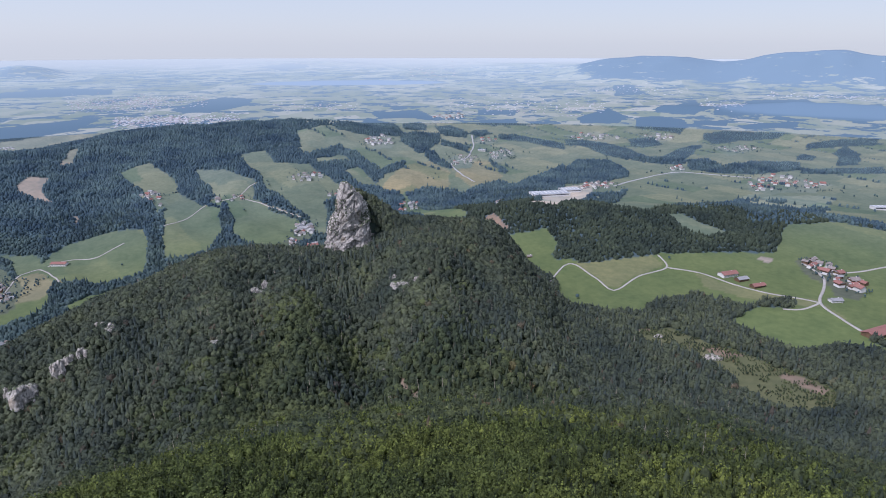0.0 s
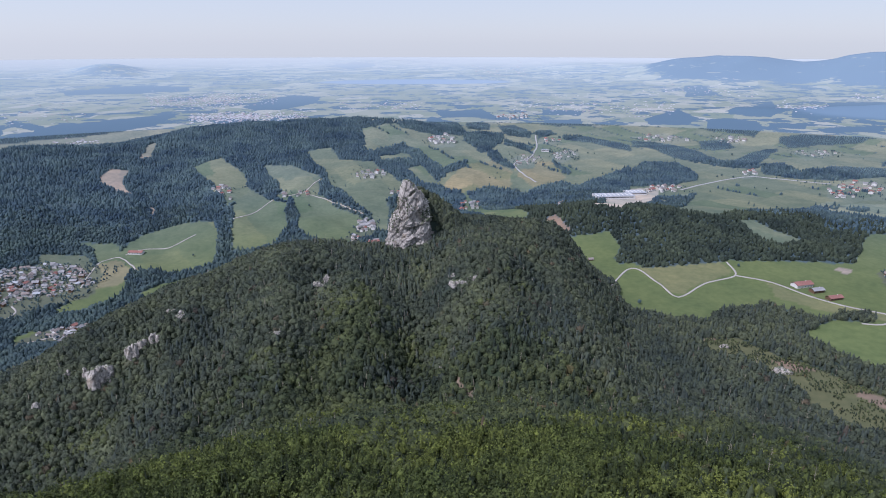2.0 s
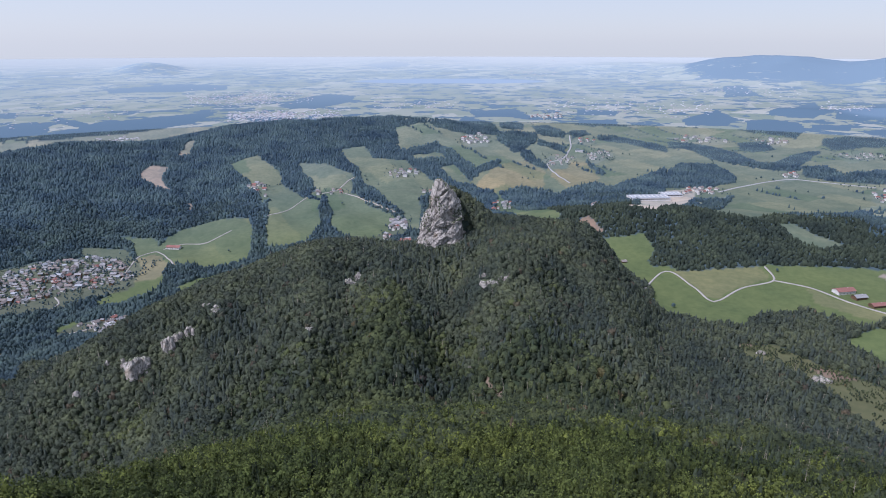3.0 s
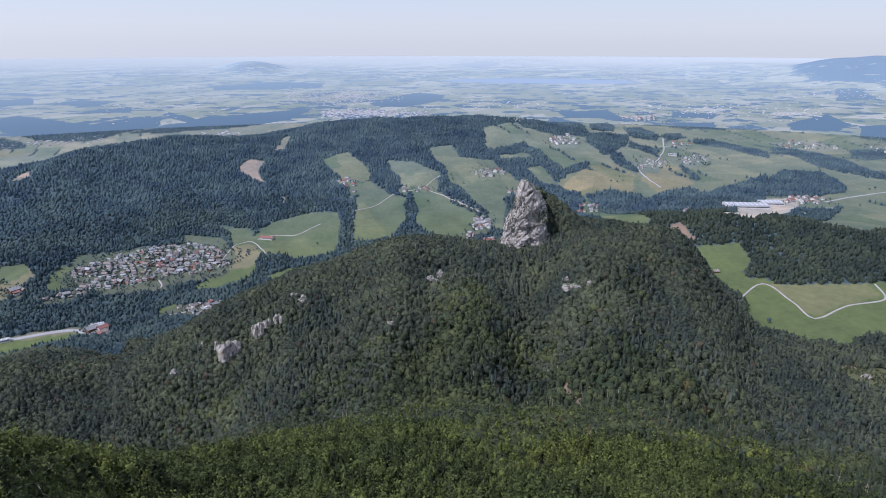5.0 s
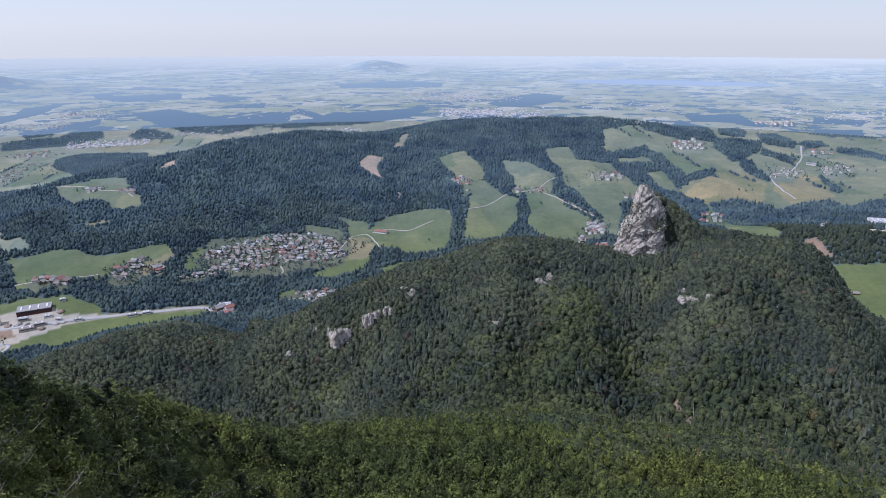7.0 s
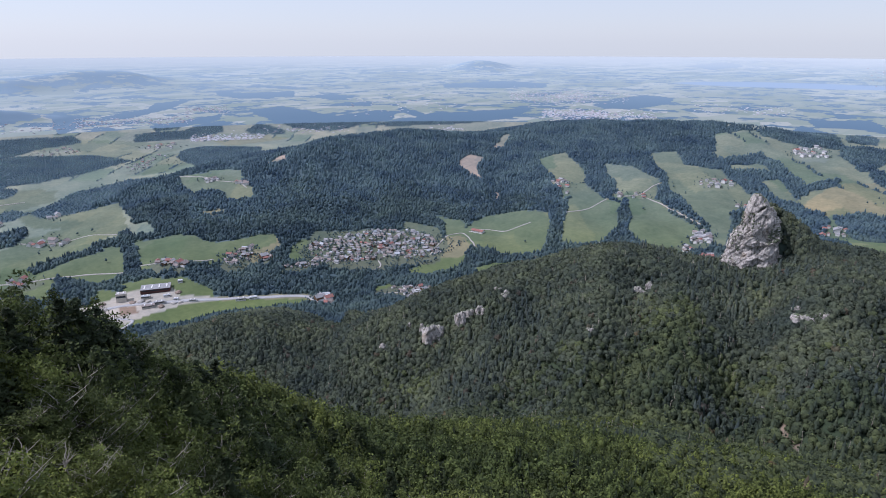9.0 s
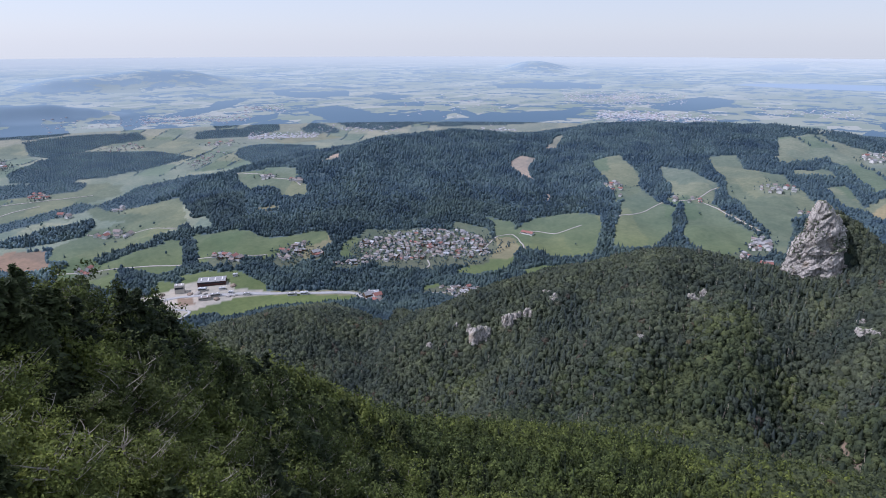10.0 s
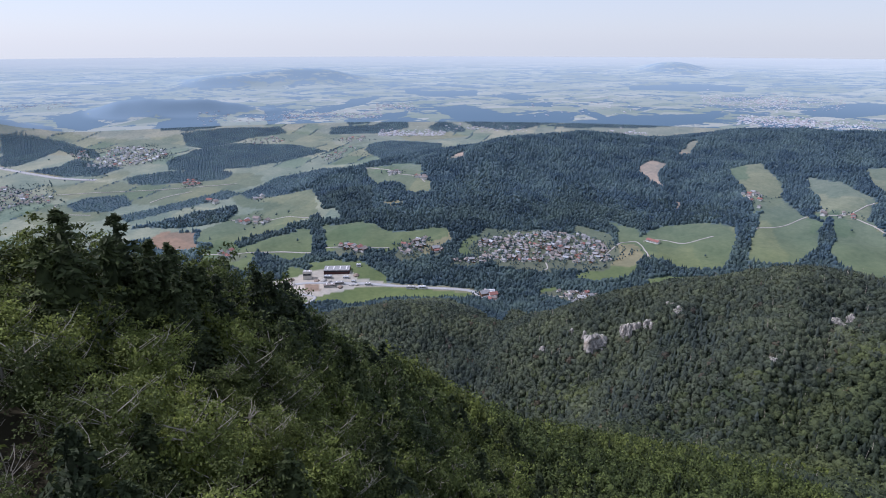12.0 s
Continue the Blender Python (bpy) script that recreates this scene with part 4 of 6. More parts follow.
# ---- ground: the land as one sheet, and beyond it the hazy plain as backdrop ----
RIM = 3300.0


def sheet(name, dist, angle, mat, lay):
    a, d = np.meshgrid(angle, dist, indexing="ij")
    x, y = d * np.sin(a), d * np.cos(a)
    z = height(x, y)
    n, k = x.shape
    i, j = np.meshgrid(np.arange(n), np.arange(k - 1), indexing="ij")
    i2 = (i + 1) % n
    faces = np.stack([i * k + j, i * k + j + 1, i2 * k + j + 1, i2 * k + j], -1).reshape(-1, 4)
    me = mesh_from(name, np.stack([x, y, z], -1).reshape(-1, 3), faces, [mat])
    lay(me, x, y)
    me.polygons.foreach_set("use_smooth", np.ones(len(me.polygons), bool))
    return new(name, me)


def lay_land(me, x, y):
    """The colour of the ground by its use, with painted haze already in it."""
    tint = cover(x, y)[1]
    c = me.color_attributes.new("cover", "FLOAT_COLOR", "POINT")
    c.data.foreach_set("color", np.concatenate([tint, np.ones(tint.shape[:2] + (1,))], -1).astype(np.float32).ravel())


def afar(x, y):
    """Where on the true plain a place of the drawn-together backdrop lies, in kilometres."""
    r = np.hypot(x, y)
    dip = 7.9 - 6.75 * np.clip((r - 3000) / 1850, 0, 1) ** .92
    true = .43 / np.tan(np.radians(dip))
    return x / r * true, y / r * true


def lay_plain(me, x, y):
    """The plain's plan, and where woods, hills and the lake lie on it."""
    r, az = np.hypot(x, y), np.degrees(np.arctan2(x, y))
    u, v = afar(x, y)
    copses = np.zeros(x.shape)
    for corners in WOODS:
        copses = np.maximum(copses, inside(x, y, corners) * 1.0)
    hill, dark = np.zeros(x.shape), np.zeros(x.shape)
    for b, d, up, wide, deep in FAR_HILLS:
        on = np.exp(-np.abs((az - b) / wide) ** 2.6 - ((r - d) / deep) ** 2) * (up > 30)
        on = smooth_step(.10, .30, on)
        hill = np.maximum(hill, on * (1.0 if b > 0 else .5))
        # a higher value means less painted haze: nearer and right-hand hills
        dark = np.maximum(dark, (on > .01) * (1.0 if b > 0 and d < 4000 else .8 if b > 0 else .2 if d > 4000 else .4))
    water = smooth_step(1.1, .8, np.abs((az + 8) / 8.5) ** 2 + np.abs((r - 4250) / 60) ** 2)
    # painted haze: grows with distance, thicker to the left, thinner to the right
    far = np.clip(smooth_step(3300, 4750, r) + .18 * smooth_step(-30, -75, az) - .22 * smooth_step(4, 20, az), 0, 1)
    horizon_haze = smooth_step(4420, 4850, r) * (1 - .8 * hill)
    at = me.attributes.new("plan", "FLOAT_VECTOR", "POINT")
    at.data.foreach_set("vector", np.stack([u, v, u * 0], -1).astype(np.float32).ravel())
    for name, rows in (("use", (copses, hill, far)), ("lie", (water, horizon_haze, dark))):
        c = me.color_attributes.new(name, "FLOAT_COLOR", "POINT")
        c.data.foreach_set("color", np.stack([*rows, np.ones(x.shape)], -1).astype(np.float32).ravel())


fine = np.radians(np.linspace(-93, 41, 820))
back = np.radians(np.linspace(41, 267, 60)[1:-1])
around = np.concatenate([fine, back])
steps = np.concatenate([[0.0, 10, 20], np.exp(np.linspace(math.log(45), math.log(760), 125)), np.exp(np.linspace(math.log(772), math.log(RIM), 205))])
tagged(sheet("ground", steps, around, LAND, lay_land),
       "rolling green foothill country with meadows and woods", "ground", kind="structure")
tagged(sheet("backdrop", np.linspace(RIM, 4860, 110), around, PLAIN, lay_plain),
       "plain with fields, woods, a lake and low hills, painted pale blue with haze", "backdrop", kind="structure")

# ---- woods ----
def ico(level):
    bm = bmesh.new()
    bmesh.ops.create_icosphere(bm, subdivisions=level, radius=1)
    v = np.array([p.co[:] for p in bm.verts])
    f = np.array([[p.index for p in q.verts] for q in bm.faces])
    bm.free()
    return v, f


def tufts(rng, centres, normals, size, narrow=1.0, up=.45, stray=.55):
    """Single leafy tufts: bent blades of two triangles, turned every way."""
    n = len(centres)
    a = rng.normal(size=(n, 3)) * stray + normals * (.95 - stray) + (0, 0, up)
    a /= np.linalg.norm(a, axis=1)[:, None]
    b = np.cross(a, rng.normal(size=(n, 3)))
    b /= np.linalg.norm(b, axis=1)[:, None]
    s = size * rng.uniform(.6, 1.3, (n, 1))
    c = np.cross(a, b)
    long = s * narrow ** -.5
    s = s * narrow
    v = np.stack([centres - b * long * .6, centres + c * s * .6 + a * s * .25, centres + b * long * .8, centres - c * s * .55 - a * s * .1], 1)
    f = np.arange(n)[:, None] * 4
    return v.reshape(-1, 3), np.concatenate([f + [0, 1, 2], f + [0, 2, 3]], 0)


def join(pieces):
    vs, fs, at = [], [], 0
    for v, f in pieces:
        vs.append(v)
        fs.append(f + at)
        at += len(v)
    return np.concatenate(vs), np.concatenate(fs)


EIGHT = (np.array([(1, 0, 0), (-1, 0, 0), (0, 1, 0), (0, -1, 0), (0, 0, 1), (0, 0, -1)], float),
         np.array([(0, 2, 4), (2, 1, 4), (1, 3, 4), (3, 0, 4), (2, 0, 5), (1, 2, 5), (3, 1, 5), (0, 3, 5)]))


def broad_crown(rng, blades, size, lumps=9, core=1, full=1.0):
    """Rounded crown of leafy lumps, about 1 high and 1 wide, standing on 0."""
    c = rng.normal(size=(lumps, 3)) * (.17, .17, .16) + (0, 0, .58)
    rad = rng.uniform(.17, .30, lumps)
    w = rad ** 2 / (rad ** 2).sum()
    k = rng.choice(lumps, blades, p=w)
    d = rng.normal(size=(blades, 3))
    d /= np.linalg.norm(d, axis=1)[:, None]
    d[:, 2] = np.where(d[:, 2] < -.35, -d[:, 2], d[:, 2])
    p = c[k] + d * rad[k][:, None] * rng.uniform(.78, 1.08, (blades, 1))
    pieces = [tufts(rng, p, d, size, 1.0, .30, .32)]
    if core == "plain":
        v, f = EIGHT
        v = v * (.30 * full, .30 * full, .34 * full) * (1 + rng.uniform(-.25, .25, (6, 1))) + (0, 0, .54)
        pieces.append((v @ np.array(Euler((0, 0, rng.uniform(0, 6.3))).to_matrix()), f))
    elif core:
        v, f = ico(core)
        v = v * (.23 * full, .23 * full, .25 * full) * (1 + rng.uniform(-.25, .25, (len(v), 1))) + (0, 0, .54)
        pieces.append((v, f))
    return join(pieces)


def spray_crown(rng, sprays, each, size):
    """A beech crown of many flat leafy sprays with gaps between them, 1 high and about 1 wide."""
    d = rng.normal(size=(sprays, 3))
    d[:, 2] = np.abs(d[:, 2]) * 1.1 - .35
    d /= np.linalg.norm(d, axis=1)[:, None]
    lobes = 1 + .28 * np.sin(np.arctan2(d[:, 1], d[:, 0]) * rng.integers(2, 5) + rng.uniform(0, 6))
    c = d * np.array((.38, .38, .40)) * (lobes * rng.uniform(.62, 1.06, sprays))[:, None] + (0, 0, .52)
    k = np.repeat(np.arange(sprays), each)
    rad = rng.uniform(.075, .15, sprays)[k]
    o = rng.normal(size=(len(k), 3)) * .5
    o[:, 2] *= .26
    o[:, 2] -= (o[:, 0] ** 2 + o[:, 1] ** 2) * .22
    p = c[k] + o * rad[:, None] * 1.5
    v, f = tufts(rng, p, d[k] * .45 + (0, 0, .5), size, .7, .3, .36)
    w, g = EIGHT
    w = w * (.20, .20, .25) * (1 + rng.uniform(-.3, .3, (len(w), 1))) + (0, 0, .42)
    return join([(v, f), (w, g)])


def spruce_crown(rng, blades, size, core=True):
    """Pointed crown of drooping tiers, 1 high, about a third as wide."""
    boughs = max(10, blades // 18 if blades > 1000 else blades // 11)
    root = rng.uniform(0, 1, boughs) ** 1.35
    way = rng.uniform(0, 2 * np.pi, boughs)
    long = (1 - root) ** (.80 if blades > 1000 else .62) * .34 * rng.uniform(.6, 1.15, boughs) + .012
    k = rng.integers(0, boughs, blades)
    s = rng.uniform(.2, 1, blades)
    tier, rad = root[k], long[k] * s
    ang = way[k] + rng.normal(size=blades) * .16
    p = np.stack([np.cos(ang) * rad, np.sin(ang) * rad, .06 + .95 * tier - rad * .30 + rng.normal(size=blades) * .008], -1)
    d = np.stack([np.cos(ang), np.sin(ang), np.full(blades, .5)], -1)
    pieces = [tufts(rng, p, d, size, .6 if blades > 1000 else 1.0, .45 if blades > 60 else .8)]
    if core:
        n = 6
        a = np.arange(n) * 2 * np.pi / n
        v = np.concatenate([np.stack([np.cos(a) * .13, np.sin(a) * .13, np.full(n, .08)], -1), [[0, 0, .97]]])
        pieces.append((v, np.array([[i, (i + 1) % n, n] for i in range(n)])))
    return join(pieces)


def dome_crown(rng, level, lumps, rough, blades=0, size=.12):
    """A rounded, lumpy crown, about 1 high and 1 wide, standing on 0; a few leafy tufts break its outline."""
    v, f = ico(level)
    d = v / np.linalg.norm(v, axis=1)[:, None]
    way = rng.normal(size=(lumps, 3))
    way /= np.linalg.norm(way, axis=1)[:, None]
    swell = np.clip(d @ way.T, 0, 1) ** 5 @ rng.uniform(.10, .34, lumps)
    rad = .76 + swell + rng.uniform(-rough, rough, len(v))
    v = d * rad[:, None] * (.46, .46, .46) + (0, 0, .54)
    keep = (d[f][:, :, 2] > -.45).all(1)
    pieces = [(v, f[keep])]
    if blades:
        e = rng.normal(size=(blades, 3))
        e[:, 2] = np.abs(e[:, 2])
        e /= np.linalg.norm(e, axis=1)[:, None]
        out = .80 + np.clip(e @ way.T, 0, 1) ** 5 @ np.full(lumps, .2)
        pieces.append(tufts(rng, e * out[:, None] * .47 * rng.uniform(.92, 1.06, (blades, 1)) + (0, 0, .54), e, size, 1.0, .15, .34))
    return join(pieces)


def tier_crown(rng, tiers, sides):
    """A spruce of ragged, overlapping skirts, 1 high, about a third as wide."""
    pieces = []
    for k in range(tiers):
        low, top = k / tiers * .9, min(1.0, (k + 1.7) / tiers)
        rad = .29 * (1 - k / tiers * .84)
        a = (np.arange(sides) + rng.uniform(-.25, .25, sides)) * 2 * np.pi / sides + k
        rr = rad * rng.uniform(.7, 1.2, sides)
        v = np.concatenate([np.stack([np.cos(a) * rr, np.sin(a) * rr, low + rng.uniform(-.03, .04, sides)], -1), [[0, 0, top]]])
        pieces.append((v, np.array([[i, (i + 1) % sides, sides] for i in range(sides)])))
    return join(pieces)


def plain_crown(rng, pointed):
    """A crown for woods far off: an uneven little cone or cushion."""
    if pointed:
        n = 5
        a = np.arange(n) * 2 * np.pi / n + rng.uniform(-.3, .3, n)
        rr = rng.uniform(.15, .24, n)
        v = np.concatenate([np.stack([np.cos(a) * rr, np.sin(a) * rr, rng.uniform(0, .22, n)], -1), [[0, 0, 1]]])
        return v, np.array([[i, (i + 1) % n, n] for i in range(n)])
    n = 4
    a = np.arange(n) * 2 * np.pi / n + rng.uniform(-.3, .3, n)
    one, two = rng.uniform(.36, .5, n), rng.uniform(.24, .36, n)
    v = np.concatenate([np.stack([np.cos(a) * one, np.sin(a) * one, rng.uniform(.2, .4, n)], -1),
                        np.stack([np.cos(a + .6) * two, np.sin(a + .6) * two, rng.uniform(.72, .86, n)], -1), [[rng.uniform(-.08, .08), rng.uniform(-.08, .08), 1]]])
    f = []
    for i in range(n):
        j = (i + 1) % n
        f += [(i, j, n + i), (j, n + j, n + i), (n + i, n + j, 2 * n)]
    return v, np.array(f)


def scatter(rng, r0, r1, gap, az0=-92, az1=40):
    """Uneven rows of places, one about every gap metres."""
    x0, x1 = -r1, r1
    n = int((x1 - x0) / gap)
    m = int(r1 * 1.1 / gap)
    i, j = np.meshgrid(np.arange(n), np.arange(m), indexing="ij")
    x = x0 + (i + rng.uniform(0, 1, i.shape)) * gap
    y = -r1 * .1 + (j + rng.uniform(0, 1, i.shape)) * gap
    x, y = x.ravel(), y.ravel()
    r, az = np.hypot(x, y), np.degrees(np.arctan2(x, y))
    k = (r >= r0) & (r < r1) & (az > az0) & (az < az1)
    return x[k], y[k]


def me_smooth(slots):
    """Rounded crowns are shaded smooth, pointed ones are not."""
    return np.concatenate(slots) == 0


def plant(name, label, x, y, rng, kinds, mats, tall, share, sink=.0, smooth=False, girth=(.55, .90)):
    """A wood as one mesh. kinds: pairs of broad and pointed crowns; share: how many are pointed."""
    z = height(x, y)
    n = len(x)
    pointed = rng.uniform(0, 1, n) < share
    v_all, f_all, t_all, m_all, at = [], [], [], [], 0
    which = rng.integers(0, len(kinds[0]), n)
    h = tall[0] + (tall[1] - tall[0]) * np.clip(.55 * rng.uniform(0, 1, n) + .75 * value_noise(x, y, 26, 49) - .15, 0, 1)
    spin = rng.uniform(0, 2 * np.pi, n)
    tint = rng.uniform(0, 1, n)
    for p in (0, 1):
        for w, (v, f) in enumerate(kinds[p]):
            k = np.where((pointed == bool(p)) & (which == w))[0]
            if not len(k):
                continue
            c, s = np.cos(spin[k])[:, None], np.sin(spin[k])[:, None]
            wide = h[k][:, None] * (rng.uniform(*girth, (len(k), 1)) if not p else rng.uniform(.9, 1.15, (len(k), 1)))
            vx = (v[:, 0] * c - v[:, 1] * s) * wide + x[k][:, None]
            vy = (v[:, 0] * s + v[:, 1] * c) * wide + y[k][:, None]
            vz = (v[:, 2] * (1.1 if p else 1.0) - (sink * .45 if p else sink)) * h[k][:, None] + z[k][:, None]
            v_all.append(np.stack([vx, vy, vz], -1).reshape(-1, 3))
            f_all.append((f[None] + (np.arange(len(k)) * len(v))[:, None, None] + at).reshape(-1, 3))
            t_all.append(np.repeat(tint[k], len(v)))
            m_all.append(np.full(len(k) * len(f), p))
            at += len(k) * len(v)
    me = mesh_from(name, np.concatenate(v_all), np.concatenate(f_all), mats, np.concatenate(t_all), np.concatenate(m_all))
    if smooth:
        me.polygons.foreach_set("use_smooth", me_smooth(m_all))
    return tagged(new(name, me), label, "forest", kind="stuff")


def wooded(x, y):
    return cover(x, y)[0]


rng = np.random.default_rng(7)
FINE = [[broad_crown(rng, 70, .088, 9, "plain", .95) for _ in range(6)], [spruce_crown(rng, 80, .062) for _ in range(5)]]
MID = [[broad_crown(rng, 40, .105, 8, "plain", 1.0) for _ in range(6)], [spruce_crown(rng, 26, .095) for _ in range(5)]]
RIDGE = [[dome_crown(rng, 1, 8, .10, 18, .145) for _ in range(14)], [tier_crown(rng, 4, 6) for _ in range(8)]]
LOW = [[dome_crown(rng, 1, 5, .14) for _ in range(10)], [tier_crown(rng, 2, 5) for _ in range(6)]]
FAR = [[plain_crown(rng, False) for _ in range(10)], [plain_crown(rng, True) for _ in range(6)]]


def near_wood(x, y):
    """The stretch of slope whose trees stand as single things."""
    r, az = np.hypot(x, y), np.degrees(np.arctan2(x, y))
    return (r < 190) & (r > 62) & (az < -30) & (az > -92)


def near_spots():
    x, y = scatter(rng, 62, 190, 6.9, -92, -30)
    return x, y


NEAR_SPOTS = near_spots()
# bearing and distance of the spruces that stand out along the spur
SPRUCES = ((-80.5, 128), (-79.4, 132), (-78.6, 126), (-77.6, 134), (-76.8, 130), (-75.6, 138), (-74.4, 136), (-73.6, 142), (-72.4, 140), (-68.6, 150),
           (-67.4, 154), (-66.6, 160), (-65.6, 156), (-64.8, 163), (-59.2, 180), (-58.4, 184), (-57.4, 188), (-54.0, 196), (-52.6, 200), (-51.0, 210),
           (-49.6, 216), (-47.0, 230), (-83.5, 122), (-85.4, 120), (-61.5, 172), (-44.5, 240))


def build_woods():
    x, y = scatter(rng, 2, 560, 4.9, -100, 48)
    k = wooded(x, y) & ~near_wood(x, y) & (np.hypot(x, y) + 260 * (value_noise(x, y, 60, 46) - .5) + 190 * (rng.uniform(0, 1, len(x)) - .5) < 430)
    x, y = x[k], y[k]
    share = np.where(np.degrees(np.arctan2(x, y)) > 12, .42, .10 + .3 * smooth_step(.6, .75, value_noise(x, y, 45, 53)))
    r = np.hypot(x, y)
    hidden = (r < 130) & (np.degrees(np.arctan2(x, y)) > -30)
    for a, b, kinds, word in ((0, 330, FINE, "dense fresh green beech wood with some spruces on the steep slope"), (330, 700, MID, "green beech wood further down the steep slope")):
        k = (r >= a) & (r < b) & ~hidden
        plant("slope_wood", word, x[k], y[k], rng, kinds, [BEECH, SPRUCE], (8.5, 14), share[k])
    plant("slope_wood", "beech wood on the slope right below the camera", x[hidden], y[hidden], rng, LOW, [BEECH, SPRUCE], (11, 19), share[hidden], 0, True)
    x, y = scatter(rng, 240, 1240, 5.5, -72, 40)
    k = wooded(x, y) & (np.hypot(x, y) + 260 * (value_noise(x, y, 60, 46) - .5) + 190 * (rng.uniform(0, 1, len(x)) - .5) > 430)
    x, y = x[k], y[k]
    az = np.degrees(np.arctan2(x, y))
    share = np.where(az > 8, .40, .07 + .36 * smooth_step(.5, .72, value_noise(x, y, 110, 41)))
    share = np.where((az < -42) & (np.hypot(x, y) > 780), .08, share)
    lower = np.hypot(x, y) + 240 * (value_noise(x, y, 70, 47) - .5) + 120 * (rng.uniform(0, 1, len(x)) - .5) < 690
    floor = (np.hypot(x, y) > 930) & (az < -37) & (height(x, y) < 52)
    plant("valley_wood", "dark woodland on the valley floor behind the wooded knoll", x[floor], y[floor], rng, LOW, [HAZED_VALLEY_TREES, HAZED_VALLEY_TREES], (12, 18), .25, .3, True)
    x, y, az, share, lower = x[~floor], y[~floor], az[~floor], share[~floor], lower[~floor]
    behind = (np.hypot(x, y) > 1045) & (az < 4)
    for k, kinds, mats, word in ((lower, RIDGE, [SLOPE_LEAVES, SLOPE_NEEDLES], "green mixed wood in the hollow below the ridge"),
                                 (~lower & ~behind, RIDGE, [HAZED_RIDGE_LEAVES, HAZED_RIDGE_NEEDLES], "dark mixed wood with some dry trees on the rocky ridge"),
                                 (behind, LOW, [HAZED_RIDGE_LEAVES, HAZED_RIDGE_NEEDLES], "dark mixed wood down the back of the ridge")):
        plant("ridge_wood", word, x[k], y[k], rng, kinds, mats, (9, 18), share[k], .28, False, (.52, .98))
    # spruces crowd the shoulder behind the pinnacle
    t = rng.uniform(0, 1, 700)
    x, y = -121 + 82 * t + rng.normal(size=700) * 4, 962 + np.abs(rng.normal(size=700)) * 17 - 14 * smooth_step(.35, .7, t)
    u = rng.uniform(0, 1, 320)
    x = np.concatenate([x, -104 + 62 * u])
    y = np.concatenate([y, 938 + 26 * rng.uniform(0, 1, 320)])
    plant("shoulder_wood", "dark spruces on the steep shoulder behind the pinnacle", x, y, rng, RIDGE, [HAZED_RIDGE_LEAVES, HAZED_RIDGE_NEEDLES], (7, 14), .6, 0, True)
    x, y = scatter(rng, 1240, 2000, 7.2)
    k = wooded(x, y)
    x, y = x[k], y[k]
    share = .12 + .25 * (value_noise(x, y, 200, 42) > .5)
    stray = rng.uniform(-1, 1, len(x))
    # these bands pick how much haze a tree's colour holds
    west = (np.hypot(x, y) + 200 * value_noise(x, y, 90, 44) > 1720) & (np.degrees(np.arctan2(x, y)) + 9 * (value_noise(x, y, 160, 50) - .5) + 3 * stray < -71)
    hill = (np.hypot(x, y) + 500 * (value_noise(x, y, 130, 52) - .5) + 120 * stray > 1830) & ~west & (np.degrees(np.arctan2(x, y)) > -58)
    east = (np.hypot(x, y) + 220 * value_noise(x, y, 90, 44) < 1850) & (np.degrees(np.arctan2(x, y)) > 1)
    for k, mat, word in ((~west & ~east & ~hill, HAZED_VALLEY_TREES, "dark woodland and hedgerows along the valley floor"), (east & ~hill, EAST_TREES, "dark green woods between the farm meadows"), (hill, HAZED_HILL_TREES, "wood on the foot of the long hill, its green blued with haze"), (west, HAZED_RIVER_TREES, "woods and hedgerows out along the river plain, their colour blued with haze")):
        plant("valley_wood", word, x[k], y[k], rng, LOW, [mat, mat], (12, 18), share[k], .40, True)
    x, y = scatter(rng, 2000, RIM, 8.4)
    k = wooded(x, y)
    x, y = x[k], y[k]
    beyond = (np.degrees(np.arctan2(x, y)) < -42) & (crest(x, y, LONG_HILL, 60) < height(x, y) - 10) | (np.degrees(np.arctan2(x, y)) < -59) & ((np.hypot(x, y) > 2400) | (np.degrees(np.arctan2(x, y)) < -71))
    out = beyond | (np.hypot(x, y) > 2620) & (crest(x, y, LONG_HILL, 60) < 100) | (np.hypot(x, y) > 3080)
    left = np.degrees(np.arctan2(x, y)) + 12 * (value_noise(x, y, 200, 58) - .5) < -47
    for k, mat, word in ((out & left, HAZED_RIVER_TREES, "woods along the river beyond the long hill, painted pale and bluish with haze"), (out & ~left, HAZED_FAR_TREES, "woods of the country beyond the long hill, painted blue-grey with haze")):
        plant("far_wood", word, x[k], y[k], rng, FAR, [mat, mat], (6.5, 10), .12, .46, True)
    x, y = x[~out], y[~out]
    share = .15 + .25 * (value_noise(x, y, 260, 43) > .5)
    plant("hill_wood", "spruce wood over the long hill, its green blued with haze", x, y, rng, FAR, [HAZED_HILL_TREES, HAZED_HILL_TREES], (13, 18), share, .42, True)


build_woods()


